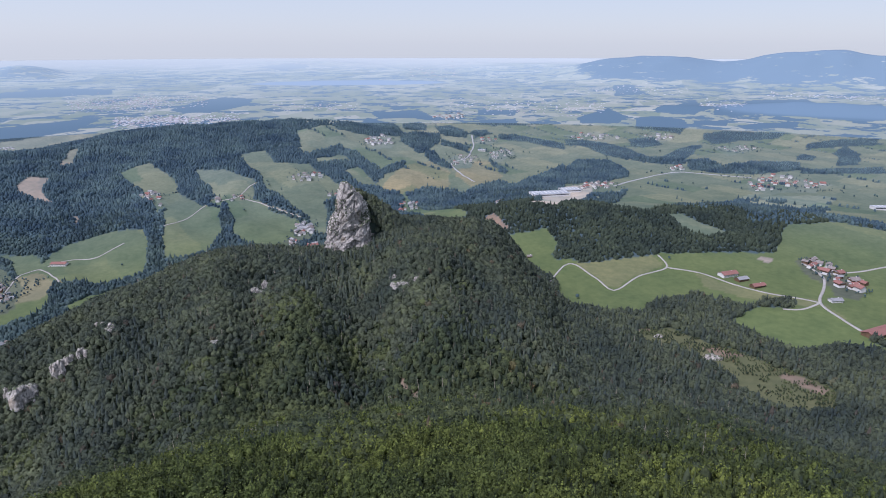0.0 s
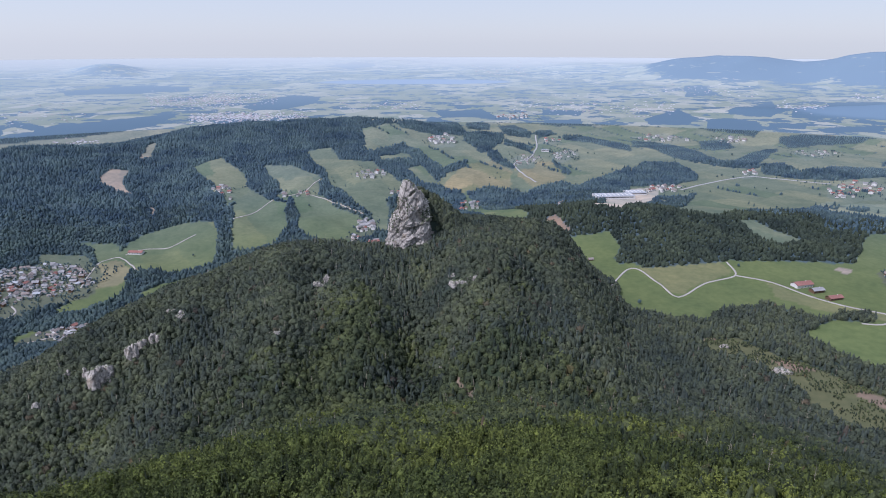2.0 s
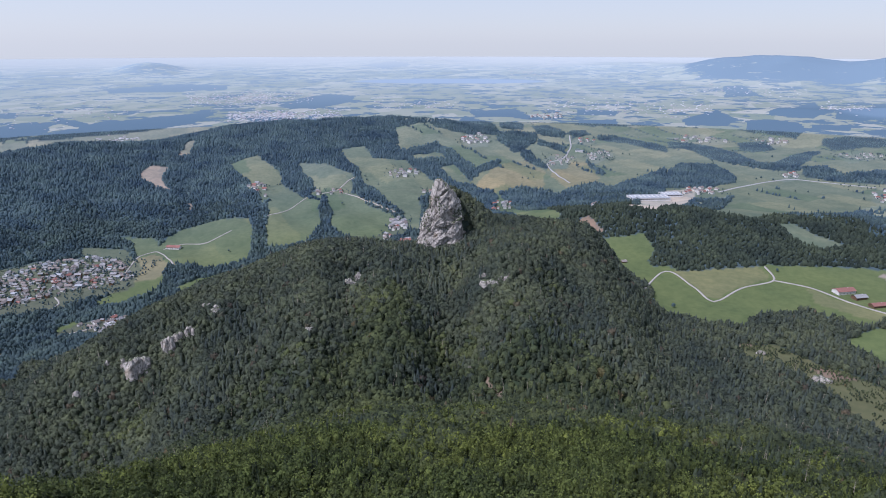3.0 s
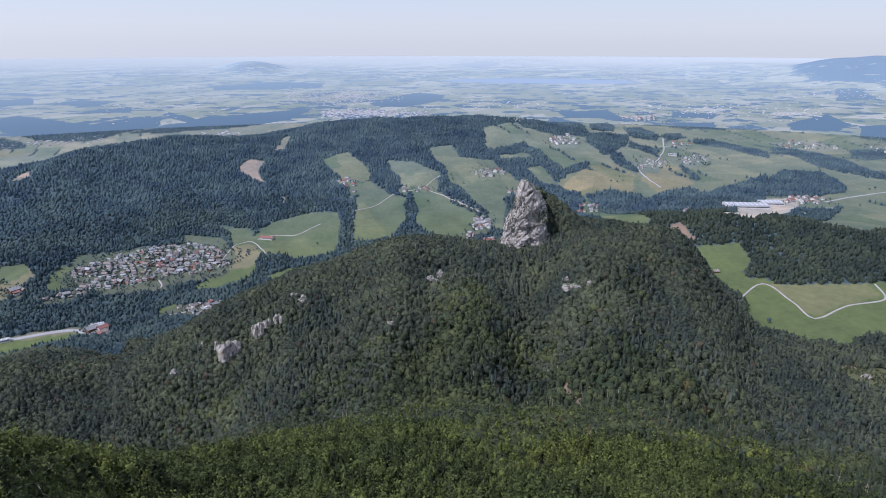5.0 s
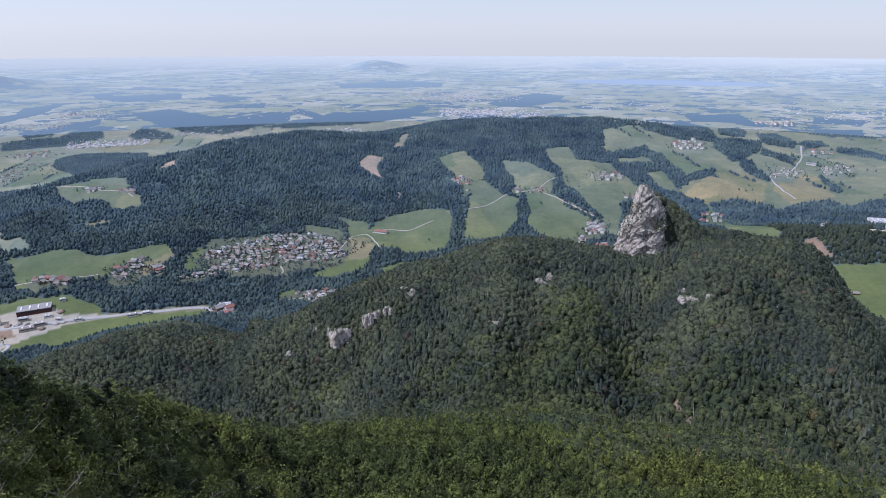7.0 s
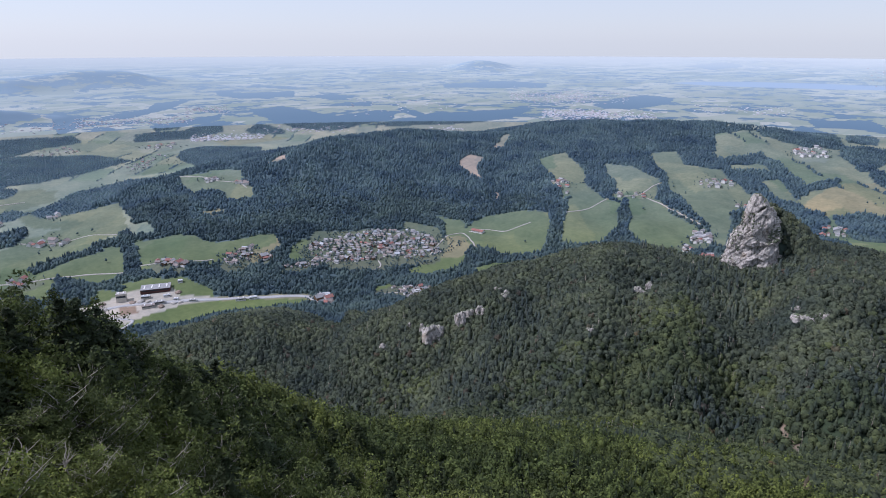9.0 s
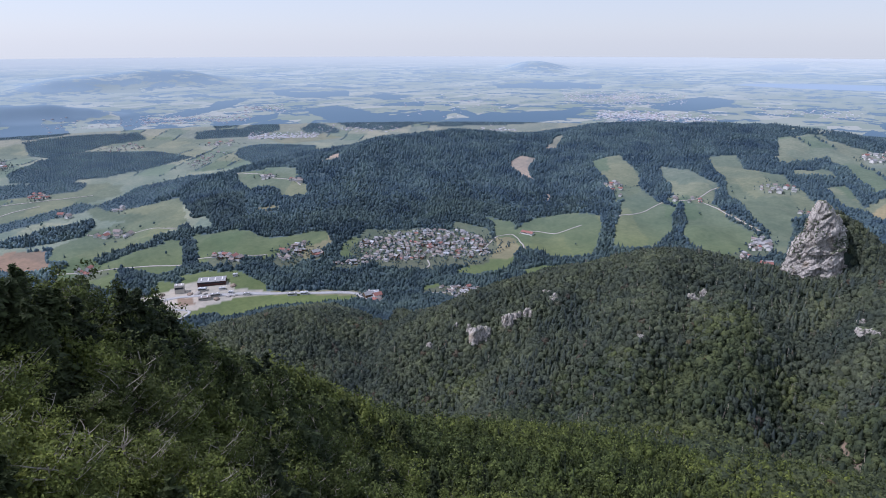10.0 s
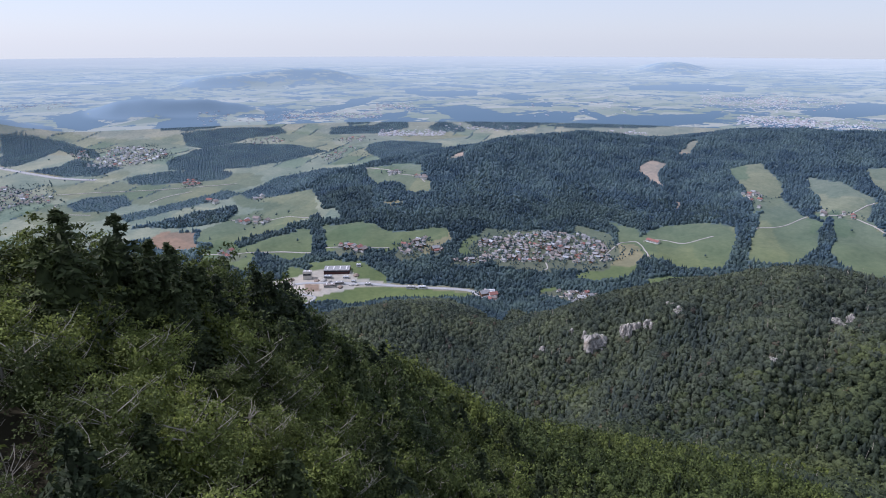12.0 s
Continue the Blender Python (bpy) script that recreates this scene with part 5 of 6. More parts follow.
def build_dry_trunks():
    """Bleached snags here and there above the canopy of the ridge."""
    x, y = scatter(rng, 380, 960, 34, -66, 30)
    k = wooded(x, y) & (value_noise(x, y, 120, 48) > .42)
    x, y = x[k], y[k]
    z = height(x, y)
    pieces = []
    for i in range(len(x)):
        h, r, lean = rng.uniform(13, 19), rng.uniform(.22, .38), rng.normal(size=2) * 1.2
        a = np.arange(3) * 2.1
        ring = np.stack([np.cos(a) * r, np.sin(a) * r, np.zeros(3)], -1)
        v = [np.concatenate([ring, [[lean[0], lean[1], h]]])]
        f = [np.array([(0, 1, 3), (1, 2, 3), (2, 0, 3)])]
        for b in range(5):
            s, w, out = rng.uniform(.45, .9), rng.uniform(0, 6.3), rng.uniform(1, 3)
            at = np.array((lean[0] * s, lean[1] * s, h * s))
            v.append(np.array([at - (0, 0, .16), at + (0, 0, .16), at + (math.cos(w) * out, math.sin(w) * out, out * .5)]))
            f.append(np.array([(0, 1, 2)]))
        v, f = join(list(zip(v, f)))
        pieces.append((v + (x[i], y[i], z[i]), f))
    v, f = join(pieces)
    tagged(new("dry_trunks", mesh_from("dry_trunks", v, f, [DEAD_WOOD])), "bleached dead trunks standing among the ridge wood", "dead trees", kind="stuff")


build_dry_trunks()


def build_scrub():
    """Young growth and brush that come up again in the clearings on the slopes."""
    x, y = scatter(rng, 450, 1250, 4.2, -60, 40)
    tall = cover(x, y)[1]
    k = (np.abs(tall - np.array(TONES["cliff"])).sum(-1) < .004) | (np.abs(tall - np.array(TONES["soil"])).sum(-1) < .004) | (np.abs(tall - np.array(TONES["brush"])).sum(-1) < .004)
    k &= value_noise(x, y, 14, 61) > .38
    plant("clearing_scrub", "low green brush and saplings over the steep clearings", x[k], y[k], rng, LOW, [SLOPE_LEAVES, SLOPE_NEEDLES], (2.2, 5.5), .15)


build_scrub()


def limb(bm, start, end, r0, r1, sides=5):
    """A tapered piece of wood between two points."""
    a, b = Vector(start), Vector(end)
    turn = (b - a).to_track_quat("Z", "Y").to_matrix()
    rings = []
    for p, r in ((a, r0), (b, r1)):
        rings.append([bm.verts.new(p + turn @ Vector((math.cos(k * 2 * math.pi / sides) * r, math.sin(k * 2 * math.pi / sides) * r, 0))) for k in range(sides)])
    for k in range(sides):
        bm.faces.new((rings[0][k], rings[0][(k + 1) % sides], rings[1][(k + 1) % sides], rings[1][k]))


def trunk_bm(rnd, tall, boughs, reach, girth=.3):
    """A tapered trunk, slightly bent, with boughs that fork once or twice."""
    bm = bmesh.new()
    p, r = Vector((0, 0, -.8)), girth
    for k in range(5):
        q = p + Vector((rnd.uniform(-.35, .35), rnd.uniform(-.35, .35), tall * .19))
        limb(bm, p, q, r, r * .78, 6)
        p, r = q, r * .78
    for k in range(boughs):
        z = tall * rnd.uniform(.35, .85)
        ang = rnd.uniform(0, 2 * math.pi)
        out = reach * rnd.uniform(.6, 1.0) * (1.15 - z / tall * .5)
        a = Vector((0, 0, z))
        b = a + Vector((math.cos(ang) * out * .6, math.sin(ang) * out * .6, out * .45))
        c = b + Vector((math.cos(ang + .4) * out * .5, math.sin(ang + .4) * out * .5, out * .35))
        limb(bm, a, b, girth * .32, girth * .18, 4)
        limb(bm, b, c, girth * .18, girth * .04, 4)
        for _ in range(3):
            t = b.lerp(c, rnd.uniform(0, .8))
            limb(bm, t, t + Vector((rnd.uniform(-1, 1), rnd.uniform(-1, 1), rnd.uniform(.1, .9))) * out * .35, girth * .09, girth * .02, 3)
    return bm


def tree_kind(name, crown, mat, tall, wide, boughs, rnd, label, bark=BARK, reach=.42):
    """A tree from trunk and crown, to be copied."""
    top = new(name)
    part("trunk", trunk_bm(rnd, tall * .86, boughs, wide * reach, .018 * tall), bark, top)
    if crown:
        v, f = crown
        me = mesh_from("crown", v * (wide, wide, tall), f, [mat], np.full(len(v), .0))
        new("crown", me).parent = top
    return tagged(top, label, "tree", "trees on the near slope")


def build_near_trees():
    rnd = random.Random(3)
    full, light = [], []
    for k in range(5):
        tall, wide = rnd.uniform(13, 20), rnd.uniform(10, 13)
        full.append(tree_kind("beech_tree", spray_crown(rng, 42, 62, .028), BEECH, tall, wide, 15, rnd, "leafy green beech tree in the slope wood", BARK, .53))
    for k in range(5):
        tall, wide = rnd.uniform(13, 19), rnd.uniform(9.5, 12)
        light.append(tree_kind("beech_tree", spray_crown(rng, 34, 30, .041), BEECH, tall, wide, 8, rnd, "leafy green beech tree in the slope wood", BARK, .50))
    fir = [tree_kind("spruce_tree", spruce_crown(rng, 2600, .029), SPRUCE, rnd.uniform(17, 22), rnd.uniform(24, 30), 0, rnd, "dark green spruce standing above the beeches", DARK_BARK) for _ in range(3)]
    dead = [tree_kind("dead_tree", None, None, rnd.uniform(13, 17), 8, 16, rnd, "bare bleached dead tree among the beeches", DEAD_WOOD) for _ in range(2)]
    x, y = NEAR_SPOTS
    r, az = np.hypot(x, y), np.degrees(np.arctan2(x, y))
    z = height(x, y)
    used = set()
    spots = [(x[i], y[i], z[i], r[i], None) for i in range(len(x))]
    for b, d in SPRUCES:
        px, py = d * math.sin(radians(b)), d * math.cos(radians(b))
        spots.append((px, py, float(height(px, py)), d, fir))
    for px, py, pz, d, want in spots:
        u = rnd.random()
        kind = rnd.choice(want) if want else rnd.choice(fir) if u < (.15 if px < -60 and py < 38 else .05) else rnd.choice(dead) if u > .91 else rnd.choice(full if d < 125 else light)
        s = rnd.uniform(.82, 1.15)
        if want and d < 165:
            s *= 1.2 if d < 139 else 1.04
        m = pose(px, py, pz - .2, rnd.uniform(-3, 3), rnd.uniform(-3, 3), rnd.uniform(0, 360))
        if kind.name in used:
            c = copy_thing(kind, m)
            c.scale = (s, s, s)
        else:
            used.add(kind.name)
            kind.matrix_basis = m
    for kind in full + light + fir + dead:
        if kind.name not in used:
            for o in list(kind.children):
                bpy.data.objects.remove(o)
            bpy.data.objects.remove(kind)


build_near_trees()

# ---- limestone: the pinnacle and the outcrops in the wood ----
def blocks(p, size, turn, seed):
    """How far each point stands out when the rock is split by bedding and joints into slanting blocks."""
    q = p @ np.array(Euler(turn).to_matrix()).T / (size * .9, size * 1.1, size * 1.9)
    q = q + .35 * np.sin(q[:, (1, 2, 0)] * 1.7 + seed)
    i = np.floor(q)
    h = np.sin(i @ (127.1, 311.7, 74.7) + seed * 53.1) * 43758.5453
    tilt = np.sin(i @ (269.5, 183.3, 246.1) + seed * 91.7) * 43758.5453
    f = q - i
    return (h - np.floor(h) - .5) + (tilt - np.floor(tilt) - .5) * (f[:, 0] + f[:, 2] - 1) * .9


def crag_shape(outline, deep, rows, cols, big, seed, dip=.5):
    """A crag split into slanting blocks at four sizes, with cracks. outline: height, left edge and right edge."""
    rng = np.random.default_rng(seed)
    tall = outline[-1][0]
    hs = [q[0] for q in outline]
    h = np.repeat(np.linspace(0, tall, rows), cols)
    a = np.tile(np.linspace(0, 2 * np.pi, cols, endpoint=False), rows)
    l, r = np.interp(h, hs, [q[1] for q in outline]), np.interp(h, hs, [q[2] for q in outline])
    thin = deep * .5 * (1 - .62 * h / tall)
    n = np.stack([np.cos(a), np.sin(a), np.zeros(len(a))], -1)
    box = .8
    p = np.stack([(l + r) / 2 + (r - l) / 2 * np.sign(n[:, 0]) * np.abs(n[:, 0]) ** box, thin * np.sign(n[:, 1]) * np.abs(n[:, 1]) ** box, h], -1)
    fade = np.minimum(1, .12 + 1.1 * (r - l) / (outline[0][2] - outline[0][1]))
    for k, (size, push) in enumerate(((big, .34), (big * .5, .42), (big * .24, .50), (big * .11, .55))):
        turn = (.25 * rng.normal(), dip + .15 * rng.normal(), rng.uniform(-.5, .5))
        d = blocks(p, size, turn, seed + k * 7.3) * size * push
        p = p + n * (d * fade)[:, None] + np.array((0, 0, .5)) * (d * (h / tall) ** 3)[:, None]
    p = p + rng.normal(size=p.shape) * big * .006
    i, j = np.meshgrid(np.arange(rows - 1), np.arange(cols), indexing="ij")
    i, j = i.ravel(), j.ravel()
    w = (j + 1) % cols
    f = np.concatenate([np.stack([i * cols + j, i * cols + w, (i + 1) * cols + w], -1), np.stack([i * cols + j, (i + 1) * cols + w, (i + 1) * cols + j], -1)])
    top = (rows - 1) * cols
    f = np.concatenate([f, np.stack([np.full(cols - 2, top), top + np.arange(1, cols - 1), top + np.arange(2, cols)], -1)])
    return p, f


def crag(name, label, shape, place):
    ob = new(name, mesh_from(name, *shape, [ROCK]))
    ob.matrix_basis = place
    return tagged(ob, label, "rock")


def ledge_scrub(rock):
    """Bushes and stunted spruces that cling to the gentler ledges of a crag."""
    spots = np.random.default_rng(31)
    low = LOW[0] + LOW[1]
    pieces = []
    for face in rock.data.polygons:
        p, n = face.center, face.normal
        here = value_noise(p.x, p.z, 15, 91)
        if n.z > .25 and p.y < 12 and p.z < 96 and here > .60 and spots.random() < .06 + .3 * (p.x > 18):
            v, f = low[spots.integers(0, len(low))]
            pieces.append((v * spots.uniform(1.6, 4.2) + (p.x, p.y, p.z - .6), f))
    v, f = join(pieces)
    ob = new("ledge_scrub", mesh_from("ledge_scrub", v, f, [HAZED_RIDGE_LEAVES]))
    ob.matrix_basis = rock.matrix_basis
    tagged(ob, "dark bushes and stunted spruces on the ledges of the pinnacle", "bushes", kind="stuff")


def build_rocks():
    x, y = -146, 946
    outline = ((0, -48, 40), (22, -42, 37), (54, -29, 33), (76, -20, 29), (97, -16, 20), (110, -13, 12), (117, -10, 7), (121, -7, 3))
    peak = crag("rock_pinnacle", "pale grey limestone pinnacle with steep cracked faces above the wood", crag_shape(outline, 60, 130, 190, 26, 3, -.45),
                pose(x, y, 200, 0, 0, math.degrees(math.atan2(-x, y))))
    ledge_scrub(peak)
    for n, (x, y, w, h, d) in enumerate(OUTCROPS):
        z = float(height(x, y))
        w, h = (w * .72, h * .62) if n < 3 else (w * 1.05, h * .46)
        spots = np.random.default_rng(60 + n)
        ribs = []
        count = 5 if n < 13 else 3
        for k in range(count):
            at = ((k + .5) / count - .5) * w * .85
            t, g = h * spots.uniform(.7, 1.0) * (1 - .7 * abs(at) / w), w / count * spots.uniform(1.1, 1.7)
            lean = spots.uniform(-.2, .2) * g
            v, f = crag_shape(((0, -g * .8, g * .8), (t * .55, -g * .7 + lean, g * .66 + lean), (t * .86, -g * .52 + lean, g * .46 + lean), (t, -g * .3 + lean, g * .2 + lean)),
                              d * spots.uniform(.6, .9), 18, 22, max(g, t * .5) * .8, 40 + n * 7 + k, spots.uniform(-.5, .3))
            ribs.append((v + (at, spots.uniform(-.22, .22) * d, 0), f))
        ob = crag("rock_outcrop", "bare pale limestone outcrop rising from the dark wood", join(ribs), pose(x, y, z - 1, 0, 0, math.degrees(math.atan2(-x, y))))
        ob["group"] = "limestone outcrops"


build_rocks()

# ---- lanes and roads, laid on the ground ----
def build_lane(width, places):
    pts = [Vector((x, y, 0)) for x, y in places]
    line = []
    for k in range(len(pts) - 1):
        p0, p1, p2, p3 = pts[max(k - 1, 0)], pts[k], pts[k + 1], pts[min(k + 2, len(pts) - 1)]
        n = max(2, int((p2 - p1).length / 9))
        for s in range(n):
            t = s / n
            line.append(.5 * ((2 * p1) + (p2 - p0) * t + (2 * p0 - 5 * p1 + 4 * p2 - p3) * t * t + (3 * p1 - p0 - 3 * p2 + p3) * t ** 3))
    line.append(pts[-1])
    xy = np.array([(p.x, p.y) for p in line])
    d = np.gradient(xy, axis=0)
    d /= np.linalg.norm(d, axis=1)[:, None] + 1e-6
    side = np.stack([d[:, 1], -d[:, 0]], -1)
    cols = np.array((-.5, 0, .5))
    p = xy[:, None] + side[:, None] * (cols * width)[None, :, None]
    z = height(p[..., 0], p[..., 1])
    z = np.maximum(z, z.mean(1, keepdims=True)) + .7
    # a kerb-like edge runs down into the grass
    top = np.concatenate([p, z[..., None]], -1)
    skirt = top[:, (0, 2)].copy()
    skirt[..., 2] -= 1.6
    grid = np.concatenate([skirt[:, :1], top, skirt[:, 1:]], 1)
    n, k = grid.shape[:2]
    i, j = np.meshgrid(np.arange(n - 1), np.arange(k - 1), indexing="ij")
    faces = np.stack([i * k + j, i * k + j + 1, (i + 1) * k + j + 1, (i + 1) * k + j], -1).reshape(-1, 4)
    me = mesh_from("road", grid.reshape(-1, 3), faces[:, ::-1], [ASPHALT if width > 5.5 else GRAVEL])
    # the 20 m wide strip is the river bed and shares the road label
    word = "pale asphalt country road" if width > 5.5 else "narrow pale gravel farm lane"
    tagged(new("road", me), word + " across the meadows", "road", kind="structure")


for width, places in ROADS:
    build_lane(max(width, 3.2), places)

# ---- houses, farms and halls ----
ROOFS = {"red": ROOF_RED, "brown": ROOF_BROWN, "grey": ROOF_GREY, "metal": METAL_ROOF, "dark": ROOF_BROWN, "concrete": GRAVEL}
WALLS = {"white": PLASTER, "timber": TIMBER, "concrete": GRAVEL, "cream": grained("cream_render", (.44, .40, .34), (.56, .52, .45), .4), "rust": grained("rust_red_cladding", (.055, .028, .026), (.10, .045, .04), .4)}


def box(bm, x0, x1, y0, y1, z0, z1):
    m = Matrix.LocRotScale(((x0 + x1) / 2, (y0 + y1) / 2, (z0 + z1) / 2), None, (x1 - x0, y1 - y0, z1 - z0))
    bmesh.ops.create_cube(bm, size=1, matrix=m)


def gabled(bm, l, w, h, rise):
    """Walls with gable ends: the ridge runs along x."""
    a, b = l / 2, w / 2
    low = [bm.verts.new(p) for p in ((-a, -b, -3), (a, -b, -3), (a, b, -3), (-a, b, -3))]
    up = [bm.verts.new(p) for p in ((-a, -b, h), (a, -b, h), (a, b, h), (-a, b, h))]
    tip = [bm.verts.new((-a, 0, h + rise)), bm.verts.new((a, 0, h + rise))]
    bm.faces.new((low[0], low[1], up[1], up[0]))
    bm.faces.new((low[2], low[3], up[3], up[2]))
    bm.faces.new((low[1], low[2], up[2], tip[1], up[1]))
    bm.faces.new((low[3], low[0], up[0], tip[0], up[3]))


def roof_slabs(bm, l, w, h, rise, over=1.3, thick=.4):
    a, b = l / 2 + over, w / 2 + over
    drop = rise * over / (w / 2)
    for s in (-1, 1):
        q = [(-a, s * b, h - drop), (a, s * b, h - drop), (a, 0, h + rise), (-a, 0, h + rise)]
        lo = [bm.verts.new((x, y, z + .04)) for x, y, z in q]
        hi = [bm.verts.new((x, y, z + thick)) for x, y, z in q]
        for f in ((lo[3], lo[2], lo[1], lo[0]), hi, (lo[0], lo[1], hi[1], hi[0]), (lo[1], lo[2], hi[2], hi[1]), (lo[3], lo[0], hi[0], hi[3])):
            bm.faces.new(f)
    bmesh.ops.recalc_face_normals(bm, faces=bm.faces)


def make_house(name, l, w, h, rise, roof, wall, label, category, chimney=True, windows=0, timber_top=False):
    top = new(name)
    bm = bmesh.new()
    gabled(bm, l, w, h, rise)
    part("wall", bm, WALLS[wall], top)
    bm = bmesh.new()
    roof_slabs(bm, l, w, h, rise)
    part("roof", bm, ROOFS[roof], top)
    if timber_top:
        bm = bmesh.new()
        box(bm, -l / 2 - .08, l / 2 + .08, -w / 2 - .08, w / 2 + .08, h * .55, h - .1)
        part("balcony", bm, TIMBER, top, "dark timber upper storey")
    if chimney:
        bm = bmesh.new()
        box(bm, l * .18, l * .18 + .8, -.9, -.1, h + rise * .5, h + rise + 1.1)
        part("chimney", bm, PLASTER, top)
    for s in (-1, 1):
        for k in range(windows):
            bm = bmesh.new()
            x = -l / 2 + (k + .5) * l / windows
            box(bm, x - .65, x + .65, s * w / 2 - .1, s * w / 2 + .12, 1.0, 2.4)
            part("window", bm, GLASS_DARK, top)
    return tagged(top, label, category)


def make_hall(name, l, w, h, roof, wall, label, category):
    top = new(name)
    bm = bmesh.new()
    box(bm, -l / 2, l / 2, -w / 2, w / 2, -3, h)
    part("wall", bm, WALLS[wall], top)
    bm = bmesh.new()
    box(bm, -l / 2 - .3, l / 2 + .3, -w / 2 - .3, w / 2 + .3, h, h + .5)
    part("roof", bm, ROOFS[roof], top)
    n = max(2, int(l / 12))
    for k in range(n):
        bm = bmesh.new()
        x = -l / 2 + (k + .5) * l / n
        box(bm, x - 1.2, x + 1.2, -w * .3, w * .3, h + .5, h + 1.4)
        part("skylight", bm, PLASTER, top)
    for s in (-1, 1):
        bm = bmesh.new()
        box(bm, -l * .46, l * .46, s * w / 2 - .1, s * w / 2 + .12, h * .55, h * .8)
        part("window_band", bm, GLASS_DARK, top)
    return tagged(top, label, category)


MIXES = {"village": (("brown", .46), ("grey", .40), ("metal", .06), ("red", .08)), "red": (("red", .55), ("brown", .25), ("grey", .2)),
         "farm": (("red", .22), ("brown", .46), ("grey", .32)), "town": (("metal", .45), ("grey", .43), ("red", .12))}
WORDS = {"red": "red tiled", "brown": "brown tiled", "grey": "grey slate", "metal": "light metal"}


def build_hamlets():
    rnd = random.Random(11)
    kinds = {}
    for roof in ("red", "brown", "grey", "metal"):
        for k in range(4):
            l, w, h = rnd.uniform(10, 14.5), rnd.uniform(8, 10.5), rnd.uniform(5, 6.6)
            kinds[roof, k] = [l, w, h, rnd.uniform(2.2, 3.4), k == 3]
    made, lots = {}, []
    for count, style, corners in HAMLETS:
        xs, ys = [c[0] for c in corners], [c[1] for c in corners]
        area = abs(sum(a[0] * b[1] - b[0] * a[1] for a, b in zip(corners, corners[1:] + corners[:1]))) / 2
        gap = math.sqrt(max(area, 60) / count) * .98
        gap = min(max(gap, 10.5), 34)
        base = rnd.uniform(0, 90)
        spots = []
        for _ in range(count * 60):
            x, y = rnd.uniform(min(xs), max(xs)), rnd.uniform(min(ys), max(ys))
            if bool(inside(x, y, corners)) and all((x - p) ** 2 + (y - q) ** 2 > (gap * .66) ** 2 for p, q in spots):
                spots.append((x, y))
            if len(spots) >= count:
                break
        for x, y in spots:
            u, roof = rnd.random(), MIXES[style][-1][0]
            for name, part_of in MIXES[style]:
                u -= part_of
                if u <= 0:
                    roof = name
                    break
            lots.append((math.hypot(x, y), x, y, roof, rnd.randrange(4), base + rnd.choice((0, 90)) + rnd.gauss(0, 9), {"village": .66, "town": .70, "red": .92, "farm": .95}[style] * rnd.choice((.75, .9, 1.0, 1.1, 1.4))))
    lots.sort()
    for d, x, y, roof, k, turn, s in lots[:280]:
        m = pose(x, y, float(height(x, y)), 0, 0, turn)
        if (roof, k) in made:
            ob = copy_thing(made[roof, k], m)
        else:
            l, w, h, rise, top = kinds[roof, k]
            wall = "timber" if (k == 1 and roof != "metal") else "white"
            word = "dark timber" if wall == "timber" else "white plastered"
            ob = made[roof, k] = make_house("house", l, w, h, rise, roof, wall, "%s house with a %s gable roof" % (word, WORDS[roof]), "house", True, 0, top)
            ob["group"] = "houses in the valley"
            ob.matrix_basis = m
        ob.scale = (s, s, s)
    # the houses further off stand as one settlement mesh
    bm, order = bmesh.new(), (PLASTER, ROOF_RED, ROOF_BROWN, ROOF_GREY, METAL_ROOF)
    slot = {"red": 1, "brown": 2, "grey": 3, "metal": 4}
    for d, x, y, roof, k, turn, s in lots[280:]:
        l, w, h, rise, top = kinds[roof, k]
        one = bmesh.new()
        gabled(one, l, w, h, rise)
        n = len(one.faces)
        roof_slabs(one, l, w, h, rise)
        for i, f in enumerate(one.faces):
            f.material_index = 0 if i < n else slot[roof]
        one.transform(pose(x, y, float(height(x, y)), 0, 0, turn) @ Matrix.Scale(s, 4))
        me = bpy.data.meshes.new("lot")
        one.to_mesh(me)
        one.free()
        bm.from_mesh(me)
        bpy.data.meshes.remove(me)
    me = bpy.data.meshes.new("distant_houses")
    bm.to_mesh(me)
    bm.free()
    for m in order:
        me.materials.append(m)
    tagged(new("distant_houses", me), "far hamlets of white gabled houses with tiled roofs", "houses", kind="stuff")


def build_large():
    for kind, x, y, l, w, h, roof, wall, turn in BUILDINGS:
        z = float(height(x, y))
        if kind == "barn":
            ob = make_house("barn", l, w, h * .62, h * .38, roof, wall, "long farm building with a wide %s roof beside the lane" % WORDS[roof], "barn", l < 40, max(2, l // 6))
        elif wall == "rust":
            ob = make_hall("factory", l, w, h, roof, wall, "dark rust-red factory block under construction on gravel", "factory")
        else:
            ob = make_hall("factory_hall", l, w, h, roof, wall, "flat-roofed pale industrial hall on gravel ground", "hall")
        ob.matrix_basis = pose(x, y, z, 0, 0, turn)


build_hamlets()
build_large()


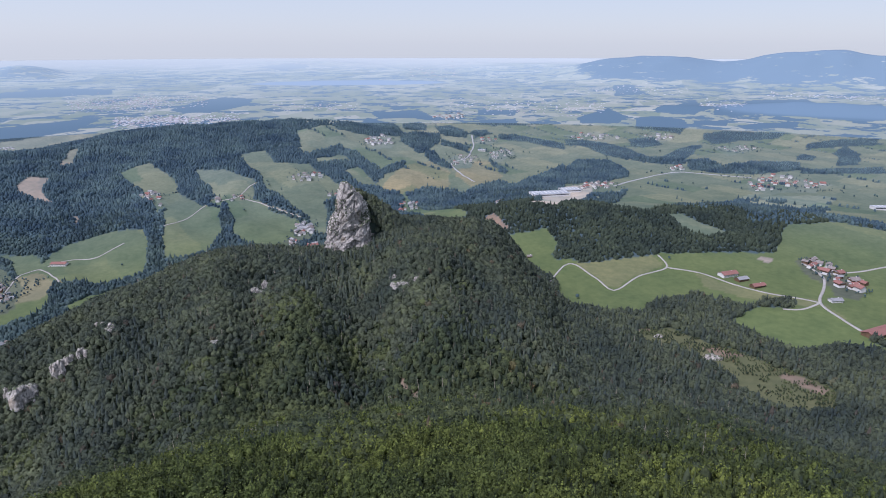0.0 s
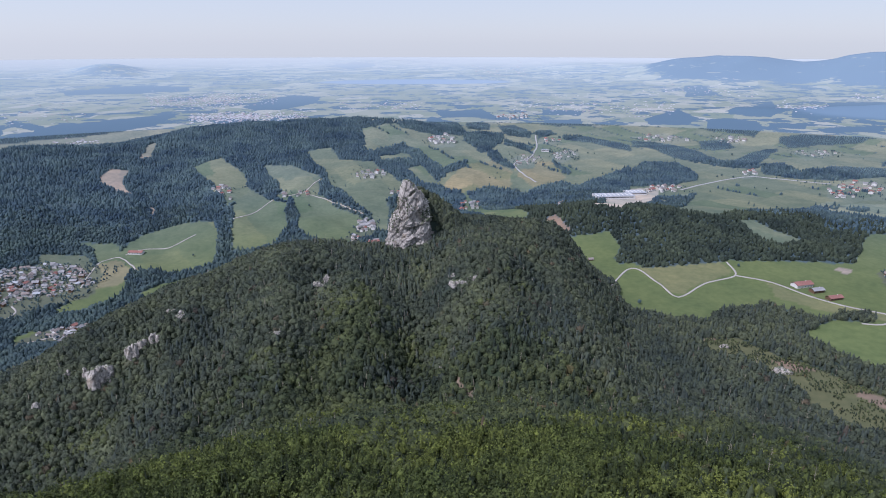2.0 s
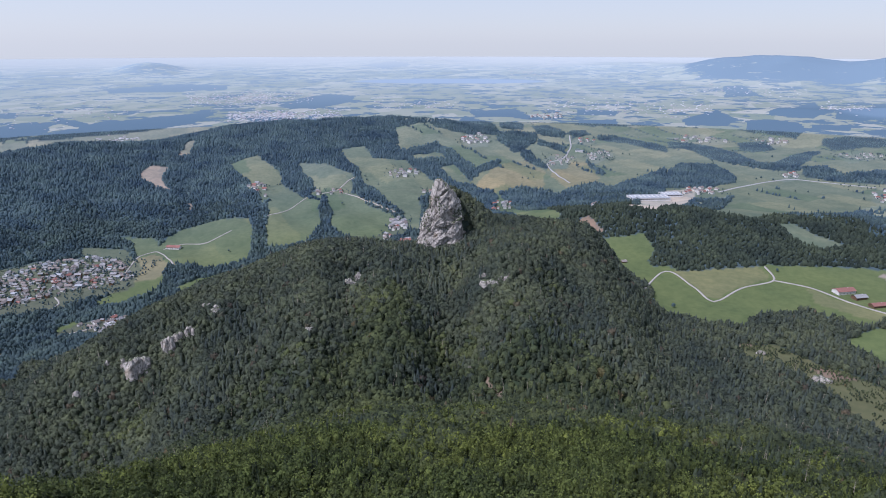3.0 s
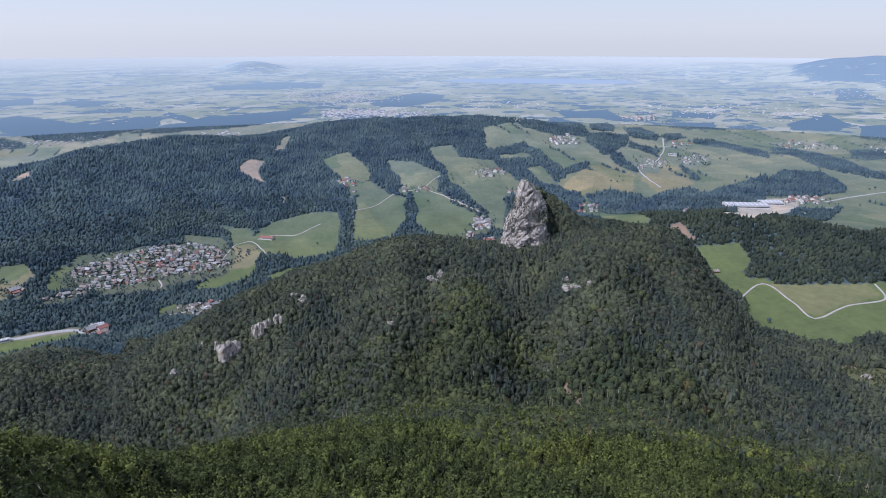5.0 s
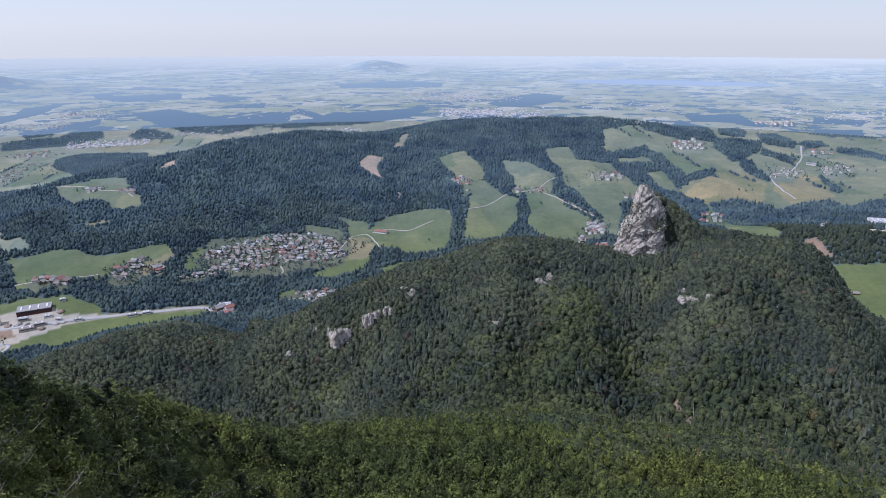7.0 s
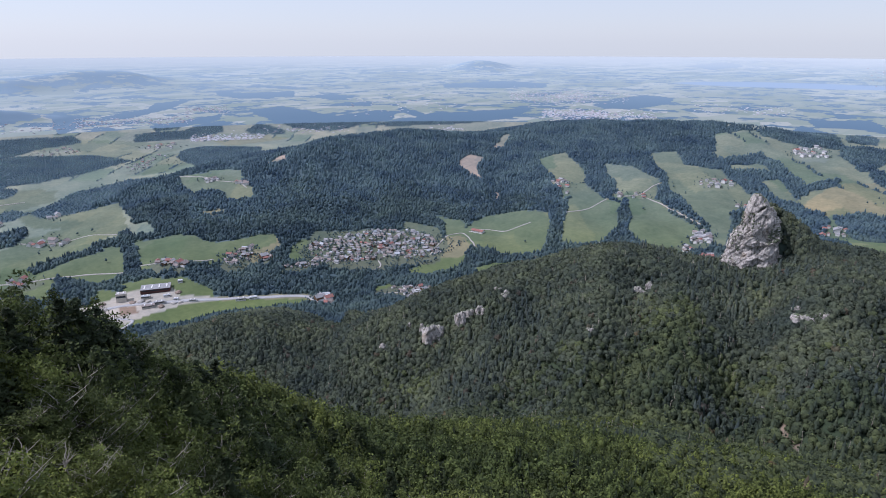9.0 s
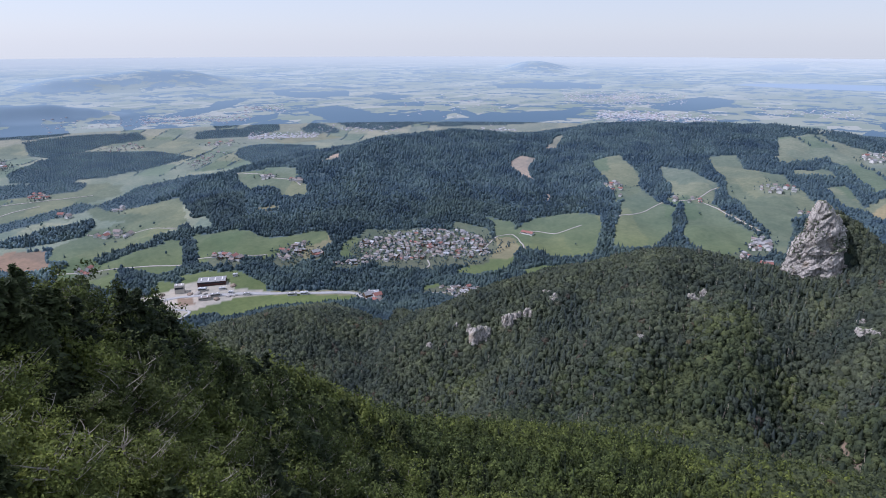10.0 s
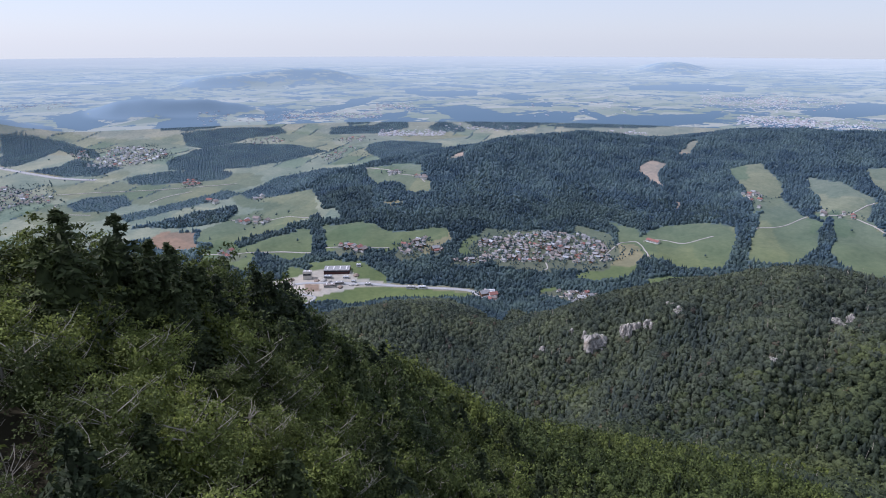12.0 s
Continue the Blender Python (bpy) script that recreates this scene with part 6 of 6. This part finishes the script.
def build_heaps():
    """Heaps of gravel and spoil on the building site."""
    r_ = np.random.default_rng(17)
    for x, y, wide, tall, mat in ((-1205, 618, 9, 4.5, GRAVEL), (-1192, 626, 7, 3.2, GRAVEL), (-1216, 606, 8, 3.6, SPOIL), (-1156, 632, 8, 3.4, SPOIL), (-1150, 655, 6, 2.6, GRAVEL),
                                  (-1262, 566, 10, 4.0, SPOIL), (-1250, 548, 8, 3.0, GRAVEL), (-1143, 668, 6, 2.4, GRAVEL), (-1185, 690, 9, 3.4, SPOIL), (-1230, 556, 7, 2.6, GRAVEL)):
        v, f = ico(3)
        v = v[:, :] * (1 + .12 * r_.normal(size=(len(v), 1)))
        v = np.stack([v[:, 0] * wide, v[:, 1] * wide * .75, np.sign(v[:, 2]) * np.abs(v[:, 2]) ** 1.4 * tall], -1)
        ob = new("gravel_heap", mesh_from("gravel_heap", v, f, [mat]))
        ob.matrix_basis = pose(x, y, float(height(x, y)) + .2, 0, 0, r_.uniform(0, 180))
        tagged(ob, "loose heap of %s on the building site" % ("pale gravel" if mat is GRAVEL else "brown spoil"), "heap", "heaps on the building site")


SPOIL = grained("brown_spoil", (.17, .13, .10), (.30, .24, .19), .5)
build_heaps()


def build_gardens():
    """Garden trees and bushes between the houses, and lone trees on the meadows."""
    xs, ys = [], []
    rnd = random.Random(5)
    for count, style, corners in HAMLETS:
        cx, cy = [c[0] for c in corners], [c[1] for c in corners]
        for _ in range(int(count * (4.0 if style == "village" else 3.2))):
            x, y = rnd.uniform(min(cx) - 9, max(cx) + 9), rnd.uniform(min(cy) - 9, max(cy) + 9)
            xs.append(x)
            ys.append(y)
    plant("garden_trees", "small rounded garden trees and bushes between the houses", np.array(xs), np.array(ys), rng, LOW, [HAZED_VALLEY_TREES, HAZED_VALLEY_TREES], (4, 9), .1, 0, True)
    x, y = scatter(rng, 900, 2900, 34)
    w, t = cover(x, y)
    k = ~w & (value_noise(x, y, 60, 81) > .87)
    plant("meadow_trees", "single dark trees and bushes dotted over the meadows", x[k], y[k], rng, LOW, [HAZED_VALLEY_TREES, HAZED_VALLEY_TREES], (6, 13), .15)


build_gardens()


def build_towns():
    """Towns out on the plain, too small to tell house from house."""
    r_ = np.random.default_rng(9)
    vs, fs, mi, at = [], [], [], 0
    cube = np.array([(x, y, z) for x in (-.5, .5) for y in (-.5, .5) for z in (0, 1)])
    quads = np.array([(0, 1, 3, 2), (4, 6, 7, 5), (0, 4, 5, 1), (2, 3, 7, 6), (1, 5, 7, 3)])
    for b, d, wide, deep, n in TOWNS:
        for _ in range(int(n * 1.6)):
            az, r = radians(b + r_.uniform(-1.2, 1.2) * wide), d + r_.normal() * deep * .7
            if not RIM - 250 < r < 4780:
                continue
            x, y = r * math.sin(az), r * math.cos(az)
            z = float(height(x, y))
            s = r_.uniform(3.0, 7.0) * (1.0 if r < 3800 else .8)
            v = cube * (s * r_.uniform(1, 2), s, s * .55) + (0, 0, -1)
            c, q = math.cos(-az), math.sin(-az)
            v = np.stack([v[:, 0] * c - v[:, 1] * q + x, v[:, 0] * q + v[:, 1] * c + y, v[:, 2] + z], -1)
            vs.append(v)
            fs.append(quads + at)
            k = 0 if r_.random() < .62 else 1
            mi += [k] * 5
            at += 8
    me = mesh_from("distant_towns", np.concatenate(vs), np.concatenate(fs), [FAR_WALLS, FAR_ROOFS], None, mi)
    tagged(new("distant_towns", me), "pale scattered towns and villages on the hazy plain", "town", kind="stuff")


# walls a pale bluish grey, roofs a pale pinkish grey
FAR_WALLS = grained("pale_town_walls", (.42, .43, .46), (.54, .55, .58), .05)
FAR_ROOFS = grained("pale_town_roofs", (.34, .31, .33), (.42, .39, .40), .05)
build_towns()
